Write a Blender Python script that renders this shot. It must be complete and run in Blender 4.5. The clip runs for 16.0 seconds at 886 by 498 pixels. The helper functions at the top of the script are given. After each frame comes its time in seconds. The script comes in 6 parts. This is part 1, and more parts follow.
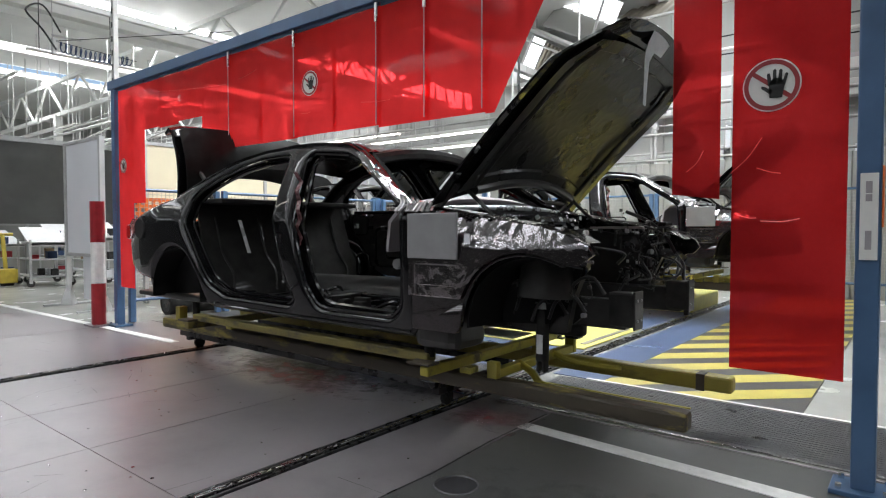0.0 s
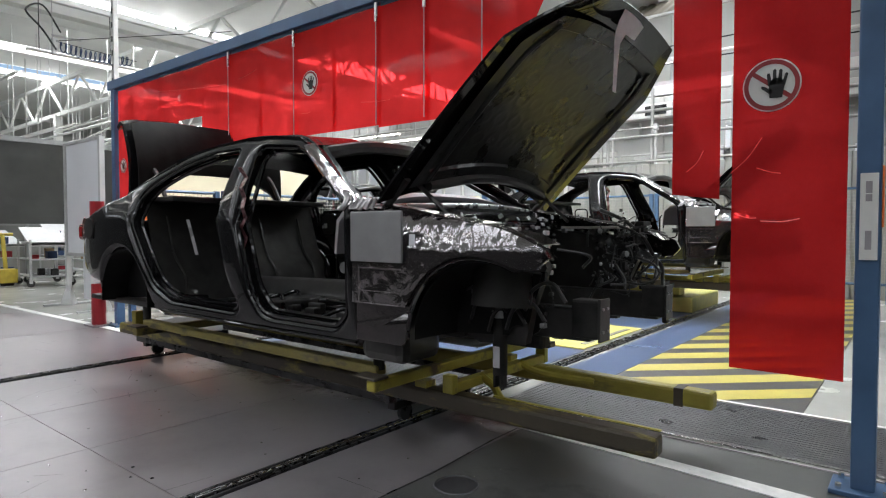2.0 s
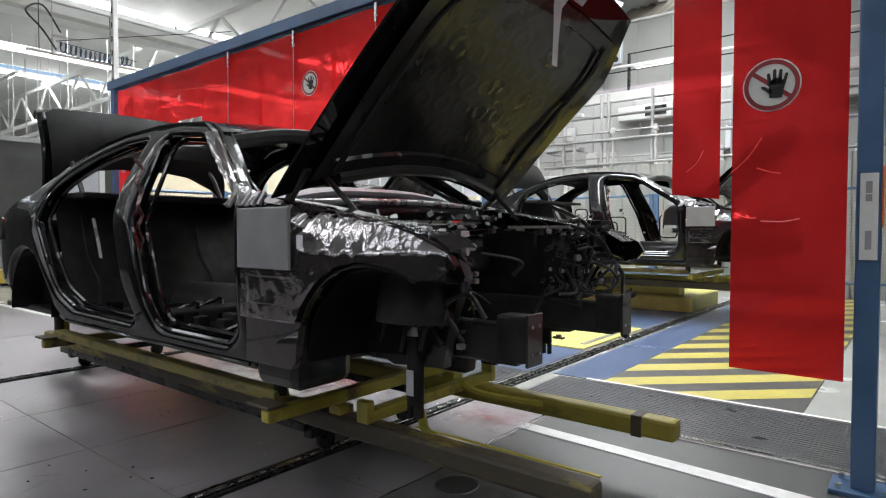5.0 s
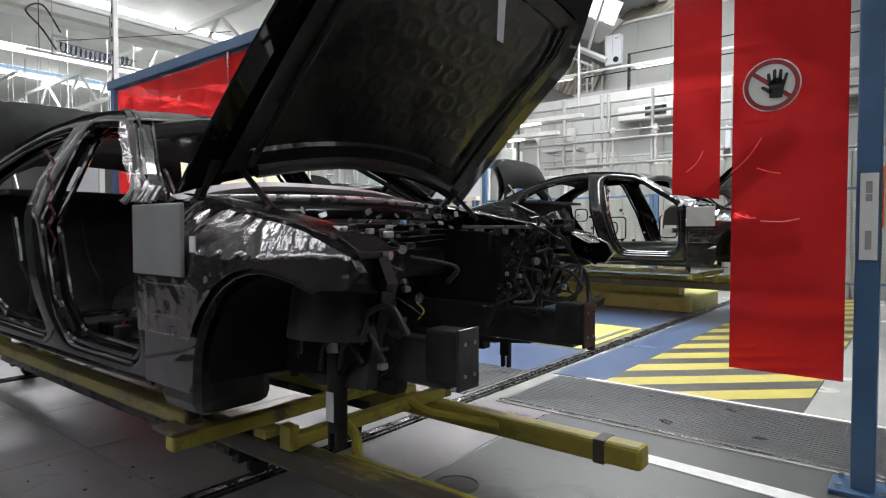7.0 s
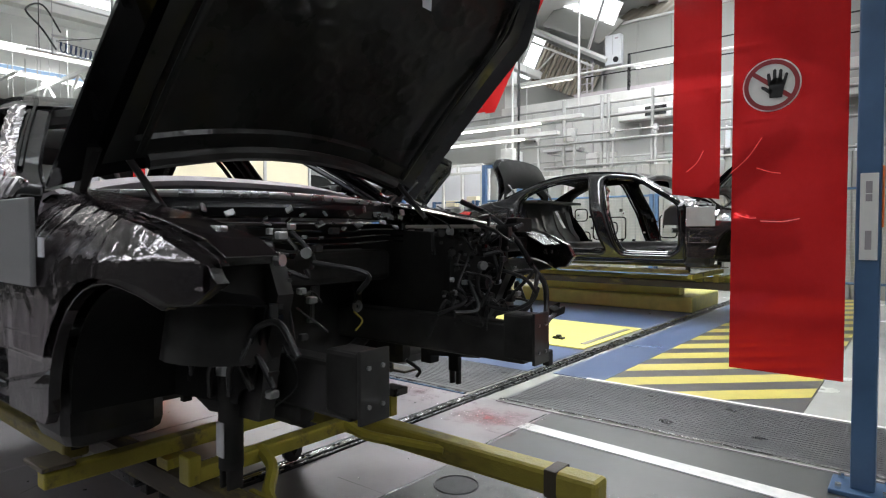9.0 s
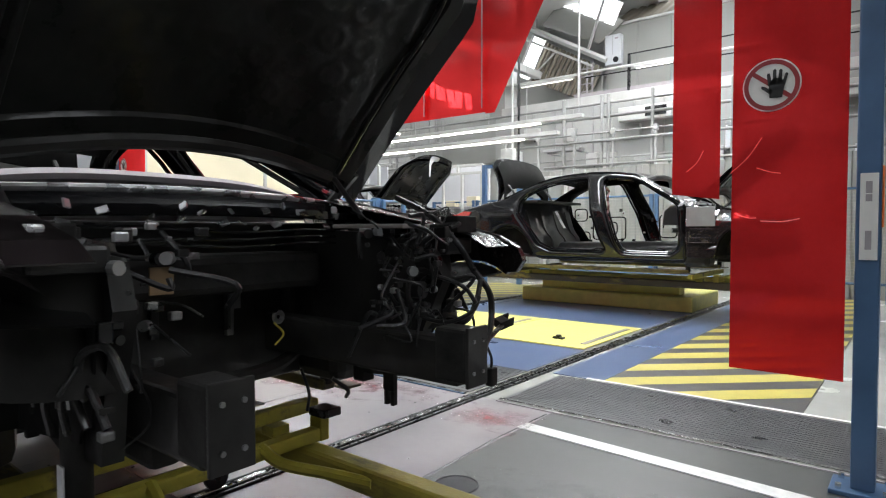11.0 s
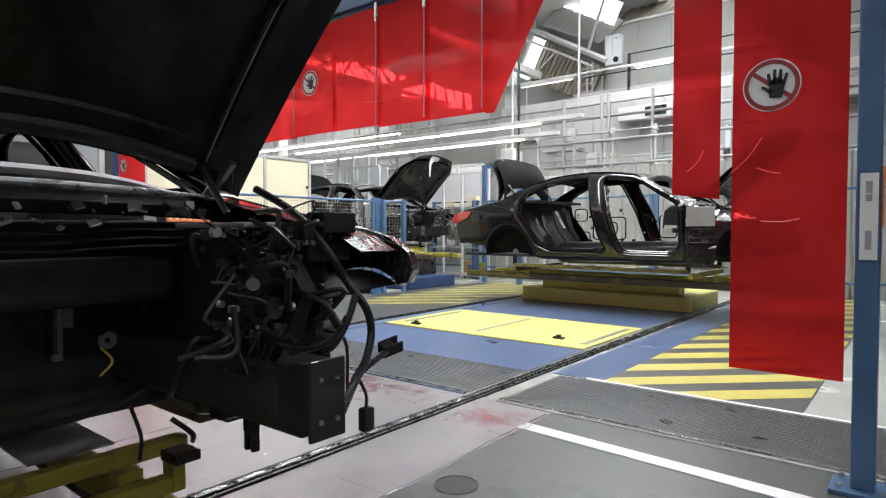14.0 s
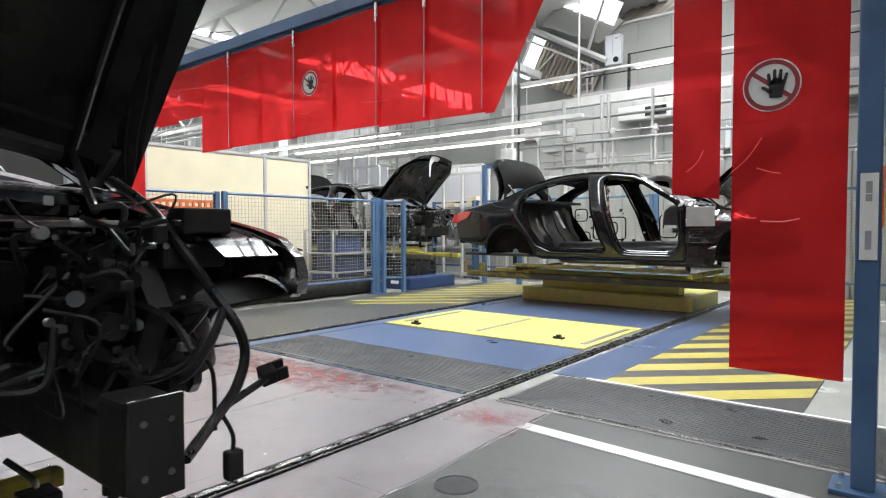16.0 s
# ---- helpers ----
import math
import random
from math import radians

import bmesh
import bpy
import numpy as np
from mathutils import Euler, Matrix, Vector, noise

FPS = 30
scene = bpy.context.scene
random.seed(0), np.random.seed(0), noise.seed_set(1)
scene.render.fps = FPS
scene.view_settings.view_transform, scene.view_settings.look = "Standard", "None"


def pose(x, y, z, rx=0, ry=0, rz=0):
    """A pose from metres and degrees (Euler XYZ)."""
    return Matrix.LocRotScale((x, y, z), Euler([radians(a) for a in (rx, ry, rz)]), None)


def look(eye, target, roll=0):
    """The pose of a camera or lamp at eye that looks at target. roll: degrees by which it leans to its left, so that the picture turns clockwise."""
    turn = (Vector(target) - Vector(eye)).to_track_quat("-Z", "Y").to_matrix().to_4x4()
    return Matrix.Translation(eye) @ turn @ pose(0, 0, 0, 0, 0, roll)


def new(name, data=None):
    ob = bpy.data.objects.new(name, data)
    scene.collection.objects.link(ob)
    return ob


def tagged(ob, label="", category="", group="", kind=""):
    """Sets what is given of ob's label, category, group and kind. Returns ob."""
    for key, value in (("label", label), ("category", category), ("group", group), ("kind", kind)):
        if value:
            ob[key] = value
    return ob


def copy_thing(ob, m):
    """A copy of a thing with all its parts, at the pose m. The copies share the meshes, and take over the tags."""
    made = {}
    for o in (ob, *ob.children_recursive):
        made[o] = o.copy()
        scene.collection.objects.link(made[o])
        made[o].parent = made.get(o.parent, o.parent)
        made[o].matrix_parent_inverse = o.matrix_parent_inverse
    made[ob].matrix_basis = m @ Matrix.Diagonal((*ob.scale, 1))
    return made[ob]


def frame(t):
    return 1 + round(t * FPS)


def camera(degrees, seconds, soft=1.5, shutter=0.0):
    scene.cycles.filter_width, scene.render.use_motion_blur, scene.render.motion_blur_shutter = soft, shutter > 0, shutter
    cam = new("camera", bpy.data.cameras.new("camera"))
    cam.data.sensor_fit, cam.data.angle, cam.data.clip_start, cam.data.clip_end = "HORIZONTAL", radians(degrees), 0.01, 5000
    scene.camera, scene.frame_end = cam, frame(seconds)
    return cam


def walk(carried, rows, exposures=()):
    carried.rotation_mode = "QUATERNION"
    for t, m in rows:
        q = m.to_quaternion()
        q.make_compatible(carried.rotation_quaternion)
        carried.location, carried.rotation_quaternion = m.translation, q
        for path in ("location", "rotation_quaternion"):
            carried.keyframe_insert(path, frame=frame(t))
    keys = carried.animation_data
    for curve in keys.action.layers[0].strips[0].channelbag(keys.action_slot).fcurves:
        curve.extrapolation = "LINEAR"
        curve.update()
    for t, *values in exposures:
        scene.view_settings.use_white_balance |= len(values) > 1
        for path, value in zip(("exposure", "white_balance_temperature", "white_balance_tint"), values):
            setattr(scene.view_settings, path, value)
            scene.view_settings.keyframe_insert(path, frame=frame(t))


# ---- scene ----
cam = camera(72.85, 16.0, soft=1.15, shutter=0.4)
EYE = Vector((0.0, 0.0, 1.15))
yaw, pitch = radians(38.67), radians(-1.85)
AIM = EYE + Vector((-math.sin(yaw) * math.cos(pitch), math.cos(yaw) * math.cos(pitch), math.sin(pitch)))
walk(cam, [(0.0, look(EYE, AIM, 0.0)), (16.0, look(EYE, AIM, 0.0))], exposures=[(0.0, 0.0), (16.0, 0.0)])

# ---- light ----
world = bpy.data.worlds.new("sky")
scene.world = world
world.use_nodes = True
wn = world.node_tree.nodes
sky = wn.new("ShaderNodeTexSky")
sky.sky_type, sky.sun_disc = "NISHITA", False
sky.sun_elevation, sky.sun_rotation = radians(42), radians(200)
wn["Background"].inputs["Strength"].default_value = 0.15
world.node_tree.links.new(sky.outputs[0], wn["Background"].inputs["Color"])


def area(name, x, y, z, sx, sy, power, colour=(1.0, 0.98, 0.95), rx=0, ry=0):
    lamp = bpy.data.lights.new(name, "AREA")
    lamp.shape, lamp.size, lamp.size_y, lamp.energy, lamp.color = "RECTANGLE", sx, sy, power, colour
    ob = new(name, lamp)
    ob.matrix_world = pose(x, y, z, rx, ry, 0)
    return ob


# daylight in the roof's glazed strips
SKYLIGHTS = ((-28.0, 1.6), (-18.45, 1.5), (-4.6, 2.0), (5.0, 2.6))
for (sx, sw), watts, y0 in zip(SKYLIGHTS, (1000, 1250, 1550, 45), (3.0, 4.0, 3.6, 2.0)):
    y1 = 12.6 if sx == -4.6 else 16.5
    area("roof_daylight", sx, (y0 + y1) / 2, 7.35, sw, y1 - y0, watts, (0.95, 0.98, 1.0))
# two strips out of view, added for left floor, car highlights and film reflections
area("roof_daylight", -9.5, -3.2, 7.35, 1.1, 9.6, 150, (0.95, 0.98, 1.0))
area("roof_daylight", -17.0, -11.0, 7.35, 11.0, 1.5, 180, (0.95, 0.98, 1.0))
# light of the tube lamps over the line
area("tube_light", -7.0, 11.6, 3.1, 9.0, 0.25, 30, (1.0, 0.97, 0.9))
area("tube_light", -7.0, 12.2, 3.5, 9.0, 0.25, 30, (1.0, 0.97, 0.9))


# ---- materials ----
def mat(name, colour, rough=0.5, metal=0.0, spread=0.12, scale=6.0, bump=0.0, bump_scale=60.0, coat=0.0, rough_spread=0.1, spec=0.5, emit=0.0, detail=6.0):
    m = bpy.data.materials.new(name)
    m.use_nodes = True
    n, l = m.node_tree.nodes, m.node_tree.links
    b = n["Principled BSDF"]
    b.inputs["Metallic"].default_value = metal
    b.inputs["Specular IOR Level"].default_value = spec
    b.inputs["Coat Weight"].default_value = coat
    b.inputs["Coat Roughness"].default_value = 0.035
    co = n.new("ShaderNodeTexCoord")
    big = n.new("ShaderNodeTexNoise")
    big.inputs["Scale"].default_value, big.inputs["Detail"].default_value = scale, detail
    l.new(co.outputs["Object"], big.inputs["Vector"])
    ramp = n.new("ShaderNodeMapRange")
    ramp.inputs["From Min"].default_value, ramp.inputs["From Max"].default_value = 0.3, 0.7
    ramp.inputs["To Min"].default_value, ramp.inputs["To Max"].default_value = 1 - spread, 1 + spread
    l.new(big.outputs["Fac"], ramp.inputs["Value"])
    mul = n.new("ShaderNodeVectorMath")
    mul.operation = "SCALE"
    mul.inputs[0].default_value = colour
    l.new(ramp.outputs[0], mul.inputs["Scale"])
    l.new(mul.outputs[0], b.inputs["Base Color"])
    rr = n.new("ShaderNodeMapRange")
    rr.inputs["From Min"].default_value, rr.inputs["From Max"].default_value = 0.3, 0.7
    rr.inputs["To Min"].default_value, rr.inputs["To Max"].default_value = max(0.02, rough - rough_spread), min(1.0, rough + rough_spread)
    l.new(big.outputs["Fac"], rr.inputs["Value"])
    l.new(rr.outputs[0], b.inputs["Roughness"])
    if bump:
        fine = n.new("ShaderNodeTexNoise")
        fine.inputs["Scale"].default_value, fine.inputs["Detail"].default_value = bump_scale, 5.0
        l.new(co.outputs["Object"], fine.inputs["Vector"])
        bp = n.new("ShaderNodeBump")
        bp.inputs["Strength"].default_value, bp.inputs["Distance"].default_value = bump, 0.01
        l.new(fine.outputs["Fac"], bp.inputs["Height"])
        l.new(bp.outputs[0], b.inputs["Normal"])
    if emit:
        b.inputs["Emission Color"].default_value = (*colour, 1)
        b.inputs["Emission Strength"].default_value = emit
    return m


def worn(name, colour, under, amount=0.5, scale=3.0, rough=0.45, metal=0.0, streak=(1, 1, 1), bump=0.1, edge=0.08):
    """Paint worn through to what lies under it, in uneven patches."""
    m = mat(name, colour, rough, metal, 0.1, scale * 2, bump, 80, rough_spread=0.035)
    n, l = m.node_tree.nodes, m.node_tree.links
    b = n["Principled BSDF"]
    co = n["Texture Coordinate"]
    mp = n.new("ShaderNodeMapping")
    mp.inputs["Scale"].default_value = streak
    l.new(co.outputs["Object"], mp.inputs["Vector"])
    w = n.new("ShaderNodeTexNoise")
    w.inputs["Scale"].default_value, w.inputs["Detail"].default_value, w.inputs["Roughness"].default_value = scale, 9.0, 0.68
    l.new(mp.outputs[0], w.inputs["Vector"])
    r = n.new("ShaderNodeMapRange")
    r.inputs["From Min"].default_value, r.inputs["From Max"].default_value = amount - edge * 0.4, amount + edge
    l.new(w.outputs["Fac"], r.inputs["Value"])
    mx = n.new("ShaderNodeMix")
    mx.data_type = "RGBA"
    l.new(r.outputs[0], mx.inputs["Factor"])
    l.new(b.inputs["Base Color"].links[0].from_socket, mx.inputs[6])
    mx.inputs[7].default_value = (*under, 1)
    l.new(mx.outputs[2], b.inputs["Base Color"])
    return m


M = {}
M["steel_plate"] = worn("steel_plate", (0.30, 0.278, 0.289), (0.35, 0.324, 0.336), 0.50, 1.6, 0.35, 0.62, (1, 1, 1), 0.01, edge=0.25)
M["steel_plate"].node_tree.nodes["Principled BSDF"].inputs["Specular IOR Level"].default_value = 0.5
M["concrete"] = worn("concrete", (0.068, 0.069, 0.066), (0.079, 0.079, 0.076), 0.55, 6.0, 0.36, 0.0, (1, 1, 1), 0.02, edge=0.4)
M["concrete"].node_tree.nodes["Principled BSDF"].inputs["Specular IOR Level"].default_value = 0.8
M["pale_floor"] = worn("pale_floor", (0.38, 0.38, 0.355), (0.30, 0.30, 0.28), 0.6, 1.2, 0.25, 0.0, (1, 1, 1), 0.03, edge=0.25)
M["tread_plate"] = mat("tread_plate", (0.105, 0.105, 0.11), 0.36, 0.35, 0.07, 4, 0.05, 40)
M["white_paint"] = worn("white_paint", (0.78, 0.78, 0.76), (0.42, 0.42, 0.41), 0.66, 9, 0.5)
M["blue_floor"] = mat("blue_floor", (0.088, 0.125, 0.222), 0.3, 0.0, 0.07, 1.6, 0.05, 60, rough_spread=0.03)
M["yellow_floor"] = worn("yellow_floor", (0.68, 0.62, 0.18), (0.42, 0.39, 0.2), 0.66, 4, 0.4)
M["hazard_yellow"] = worn("hazard_yellow", (0.52, 0.44, 0.10), (0.26, 0.23, 0.12), 0.66, 3, 0.4)
M["hazard_dark"] = worn("hazard_dark", (0.075, 0.07, 0.07), (0.15, 0.14, 0.12), 0.62, 3, 0.4)
# worn skid yellow, darkened in its colour for the shade under the car
M["shaded_yellow"] = worn("shaded_yellow", (0.20, 0.165, 0.045), (0.07, 0.06, 0.04), 0.55, 7, 0.5, 0.0, (0.4, 1, 1))
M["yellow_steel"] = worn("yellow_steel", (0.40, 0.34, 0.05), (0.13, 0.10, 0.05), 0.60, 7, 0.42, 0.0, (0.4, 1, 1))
M["dirty_skid"] = worn("dirty_skid", (0.075, 0.062, 0.044), (0.34, 0.28, 0.06), 0.55, 6, 0.55, 0.0, (0.3, 1, 1))
M["worn_runner"] = worn("worn_runner", (0.36, 0.30, 0.05), (0.055, 0.045, 0.03), 0.58, 5, 0.45, 0.0, (0.35, 1, 1), 0.2, edge=0.12)
M["blue_steel"] = mat("blue_steel", (0.062, 0.125, 0.235), 0.4, 0.0, 0.15, 5, 0.05, 60)
M["rail_steel"] = mat("rail_steel", (0.035, 0.035, 0.037), 0.3, 0.6, 0.3, 12, 0.1, 50)
M["bright_steel"] = mat("bright_steel", (0.75, 0.75, 0.75), 0.17, 1.0, 0.15, 15)
M["chain"] = mat("chain", (0.03, 0.03, 0.03), 0.3, 0.5, 0.3, 30)
M["paint_black"] = mat("paint_black", (0.008, 0.008, 0.009), 0.3, 0.0, 0.2, 3, 0.0, 50, 0.85, 0.05, 0.02)
M["primer_black"] = mat("primer_black", (0.032, 0.031, 0.030), 0.45, 0.0, 0.4, 8, 0.15, 25, 0.4, 0.1, 0.2)
M["matte_black"] = mat("matte_black", (0.034, 0.033, 0.032), 0.6, 0.0, 0.4, 10, 0.2, 40, 0.0, 0.1, 0.12)
M["hood_inner"] = mat("hood_inner", (0.026, 0.027, 0.026), 0.30, 0.0, 0.4, 5, 0.5, 9, 0.32, 0.1, 0.12)
M["lid_black"] = mat("lid_black", (0.012, 0.012, 0.012), 0.5, 0.0, 0.4, 8, 0.1, 30, 0.0, 0.1, 0.1)
M["foil"] = mat("foil", (0.016, 0.012, 0.013), 0.16, 0.0, 0.5, 6, 0.5, 14, 0.9)
M["foil_crumpled"] = mat("foil_crumpled", (0.016, 0.012, 0.013), 0.24, 0.0, 0.5, 9, 1.0, 26, 0.8)
M["clear_wrap"] = mat("clear_wrap", (0.42, 0.40, 0.41), 0.14, 0.6, 0.6, 12, 1.0, 22, 1.0)
M["grey_plate"] = mat("grey_plate", (0.33, 0.33, 0.335), 0.35, 0.3, 0.12, 6, 0.04, 30)
M["grey_trim"] = mat("grey_trim", (0.34, 0.31, 0.325), 0.6, 0.0, 0.1, 8)
M["silver"] = mat("silver", (0.55, 0.55, 0.56), 0.3, 0.8, 0.2, 10)
M["white_tape"] = mat("white_tape", (0.62, 0.62, 0.64), 0.45, 0.0, 0.12, 9, 0.25, 20)
M["red_lens"] = mat("red_lens", (0.45, 0.012, 0.015), 0.12, 0.0, 0.1, 5, coat=1.0)
M["pink_tape"] = mat("pink_tape", (0.13, 0.05, 0.055), 0.25, 0.0, 0.6, 30, 0.6, 40)
M["hose"] = mat("hose", (0.018, 0.018, 0.019), 0.35, 0.0, 0.3, 30, 0.3, 90)
M["engine"] = mat("engine", (0.045, 0.045, 0.045), 0.4, 0.2, 0.6, 9, 0.4, 30)
M["alu"] = mat("alu", (0.30, 0.30, 0.30), 0.35, 0.8, 0.3, 14, 0.3, 60)
M["cream"] = mat("cream", (0.66, 0.60, 0.44), 0.5, 0.0, 0.05, 2, 0.02, 30)
M["white_board"] = mat("white_board", (0.62, 0.63, 0.66), 0.45, 0.0, 0.04, 2)
M["grey_frame"] = mat("grey_frame", (0.42, 0.42, 0.42), 0.45, 0.2, 0.1, 8)
M["white_steel"] = mat("white_steel", (0.50, 0.50, 0.485), 0.45, 0.0, 0.08, 3)
M["wall_panel"] = mat("wall_panel", (0.27, 0.27, 0.255), 0.55, 0.0, 0.06, 1.0, 0.03, 20)
M["roof_white"] = mat("roof_white", (0.66, 0.66, 0.645), 0.5, 0.0, 0.05, 2)
M["wall_dark"] = mat("wall_dark", (0.022, 0.022, 0.021), 0.7, 0.0, 0.2, 1.0)
M["beige_plate"] = mat("beige_plate", (0.34, 0.30, 0.28), 0.45, 0.0, 0.15, 9)
M["pipe_grey"] = mat("pipe_grey", (0.30, 0.30, 0.29), 0.4, 0.2, 0.12, 5)
M["wall_white"] = mat("wall_white", (0.34, 0.34, 0.328), 0.6, 0.0, 0.06, 0.8)
M["louvre"] = mat("louvre", (0.17, 0.15, 0.115), 0.6, 0.0, 0.2, 3)
M["tarp"] = mat("tarp", (0.085, 0.085, 0.082), 0.65, 0.0, 0.15, 2, 0.15, 4)
M["orange"] = mat("orange", (0.62, 0.13, 0.02), 0.5, 0.0, 0.2, 8)
M["red_paint"] = worn("red_paint", (0.33, 0.022, 0.03), (0.25, 0.05, 0.05), 0.62, 8, 0.35)
M["red_crease"] = mat("red_crease", (0.80, 0.10, 0.09), 0.2, 0.0, 0.2, 20, coat=1.0)
M["wire"] = mat("wire", (0.34, 0.33, 0.30), 0.4, 0.3, 0.1, 8)
M["sign_white"] = mat("sign_white", (0.74, 0.73, 0.70), 0.4, 0.0, 0.04, 8)
M["sign_red"] = mat("sign_red", (0.30, 0.03, 0.035), 0.4, 0.0, 0.06, 8)
M["sign_black"] = mat("sign_black", (0.012, 0.012, 0.012), 0.4, 0.0, 0.1, 8)
M["tube_glow"] = mat("tube_glow", (1.0, 0.98, 0.92), 0.5, 0.0, 0.0, 3, emit=6.0)
M["sky_bright"] = mat("sky_bright", (0.93, 0.96, 1.0), 0.5, 0.0, 0.0, 3, emit=8.0)
M["tube_dim"] = mat("tube_dim", (1.0, 0.98, 0.92), 0.5, 0.0, 0.0, 3, emit=1.6)
M["sky_glow"] = mat("sky_glow", (0.93, 0.96, 1.0), 0.5, 0.0, 0.0, 3, emit=3.0)
M["blue_crate"] = mat("blue_crate", (0.02, 0.045, 0.12), 0.5, 0.0, 0.15, 5)
M["cardboard"] = mat("cardboard", (0.30, 0.2, 0.11), 0.7, 0.0, 0.15, 5)
M["hose_yellow"] = mat("hose_yellow", (0.5, 0.38, 0.05), 0.5, 0.0, 0.2, 8)


def film_material(name="red_film", tone=1.0, clearness=0.30):
    """Red see-through PVC: part of the light goes straight through, part is scattered, and the face shines."""
    m = bpy.data.materials.new(name)
    m.use_nodes = True
    n, l = m.node_tree.nodes, m.node_tree.links
    out = n["Material Output"]
    n.remove(n["Principled BSDF"])
    co = n.new("ShaderNodeTexCoord")
    wave = n.new("ShaderNodeTexNoise")
    wave.inputs["Scale"].default_value, wave.inputs["Detail"].default_value = 2.2, 2.0
    l.new(co.outputs["Object"], wave.inputs["Vector"])
    bp = n.new("ShaderNodeBump")
    bp.inputs["Strength"].default_value, bp.inputs["Distance"].default_value = 0.006, 0.03
    l.new(wave.outputs["Fac"], bp.inputs["Height"])
    clear = n.new("ShaderNodeBsdfTransparent")
    clear.inputs["Color"].default_value = (0.88, 0.04, 0.045, 1)
    soft = n.new("ShaderNodeBsdfTranslucent")
    soft.inputs["Color"].default_value = (0.92 * tone, 0.04 * tone, 0.044 * tone, 1)
    dull = n.new("ShaderNodeBsdfDiffuse")
    dull.inputs["Color"].default_value = (0.85, 0.02, 0.022, 1)
    dirt = n.new("ShaderNodeTexNoise")
    dirt.inputs["Scale"].default_value, dirt.inputs["Detail"].default_value = 3.5, 7.0
    l.new(co.outputs["Object"], dirt.inputs["Vector"])
    for node, lo, hi in ((dull, (0.60 * tone, 0.03 * tone, 0.036 * tone, 1), (0.95 * tone, 0.06 * tone, 0.066 * tone, 1)), (clear, (0.62, 0.02, 0.025, 1), (0.95, 0.05, 0.055, 1))):
        mixc = n.new("ShaderNodeMix")
        mixc.data_type = "RGBA"
        mixc.inputs[6].default_value, mixc.inputs[7].default_value = lo, hi
        rg = n.new("ShaderNodeMapRange")
        rg.inputs["From Min"].default_value, rg.inputs["From Max"].default_value = 0.35, 0.62
        l.new(dirt.outputs["Fac"], rg.inputs["Value"])
        l.new(rg.outputs[0], mixc.inputs["Factor"])
        l.new(mixc.outputs[2], node.inputs["Color"])
    gloss = n.new("ShaderNodeBsdfGlossy")
    gloss.inputs["Roughness"].default_value = 0.03
    l.new(bp.outputs[0], gloss.inputs["Normal"])
    a, b, c = (n.new("ShaderNodeMixShader") for _ in range(3))
    a.inputs[0].default_value = 0.35
    l.new(soft.outputs[0], a.inputs[1])
    l.new(dull.outputs[0], a.inputs[2])
    b.inputs[0].default_value = clearness
    l.new(a.outputs[0], b.inputs[1])
    l.new(clear.outputs[0], b.inputs[2])
    fr = n.new("ShaderNodeFresnel")
    fr.inputs["IOR"].default_value = 1.14
    l.new(bp.outputs[0], fr.inputs["Normal"])
    l.new(fr.outputs[0], c.inputs[0])
    l.new(b.outputs[0], c.inputs[1])
    l.new(gloss.outputs[0], c.inputs[2])
    l.new(c.outputs[0], out.inputs["Surface"])
    return m


M["red_film"] = film_material()
# copy of the red film with the front strips' shade put into its tone
M["red_film_shaded"] = film_material("red_film_shaded", 0.36, 0.27)


def wrap_material():
    """Clear wrapping film: mostly see-through, with a shine on its folds."""
    m = bpy.data.materials.new("wrap_film")
    m.use_nodes = True
    n, l = m.node_tree.nodes, m.node_tree.links
    n.remove(n["Principled BSDF"])
    clear = n.new("ShaderNodeBsdfTransparent")
    gloss = n.new("ShaderNodeBsdfGlossy")
    gloss.inputs["Roughness"].default_value = 0.05
    gloss.inputs["Color"].default_value = (0.9, 0.86, 0.88, 1)
    co, no, bp = n.new("ShaderNodeTexCoord"), n.new("ShaderNodeTexNoise"), n.new("ShaderNodeBump")
    no.inputs["Scale"].default_value, no.inputs["Detail"].default_value = 16, 3
    bp.inputs["Strength"].default_value, bp.inputs["Distance"].default_value = 0.35, 0.01
    l.new(co.outputs["Object"], no.inputs["Vector"])
    l.new(no.outputs["Fac"], bp.inputs["Height"])
    l.new(bp.outputs[0], gloss.inputs["Normal"])
    mx = n.new("ShaderNodeMixShader")
    fr = n.new("ShaderNodeFresnel")
    fr.inputs["IOR"].default_value = 2.9
    l.new(bp.outputs[0], fr.inputs["Normal"])
    l.new(fr.outputs[0], mx.inputs[0])
    milk = n.new("ShaderNodeBsdfDiffuse")
    milk.inputs["Color"].default_value = (0.72, 0.58, 0.62, 1)
    haze = n.new("ShaderNodeMixShader")
    haze.inputs[0].default_value = 0.02
    l.new(clear.outputs[0], haze.inputs[1])
    l.new(milk.outputs[0], haze.inputs[2])
    l.new(haze.outputs[0], mx.inputs[1])
    l.new(gloss.outputs[0], mx.inputs[2])
    l.new(mx.outputs[0], n["Material Output"].inputs["Surface"])
    return m


M["wrap_film"] = wrap_material()


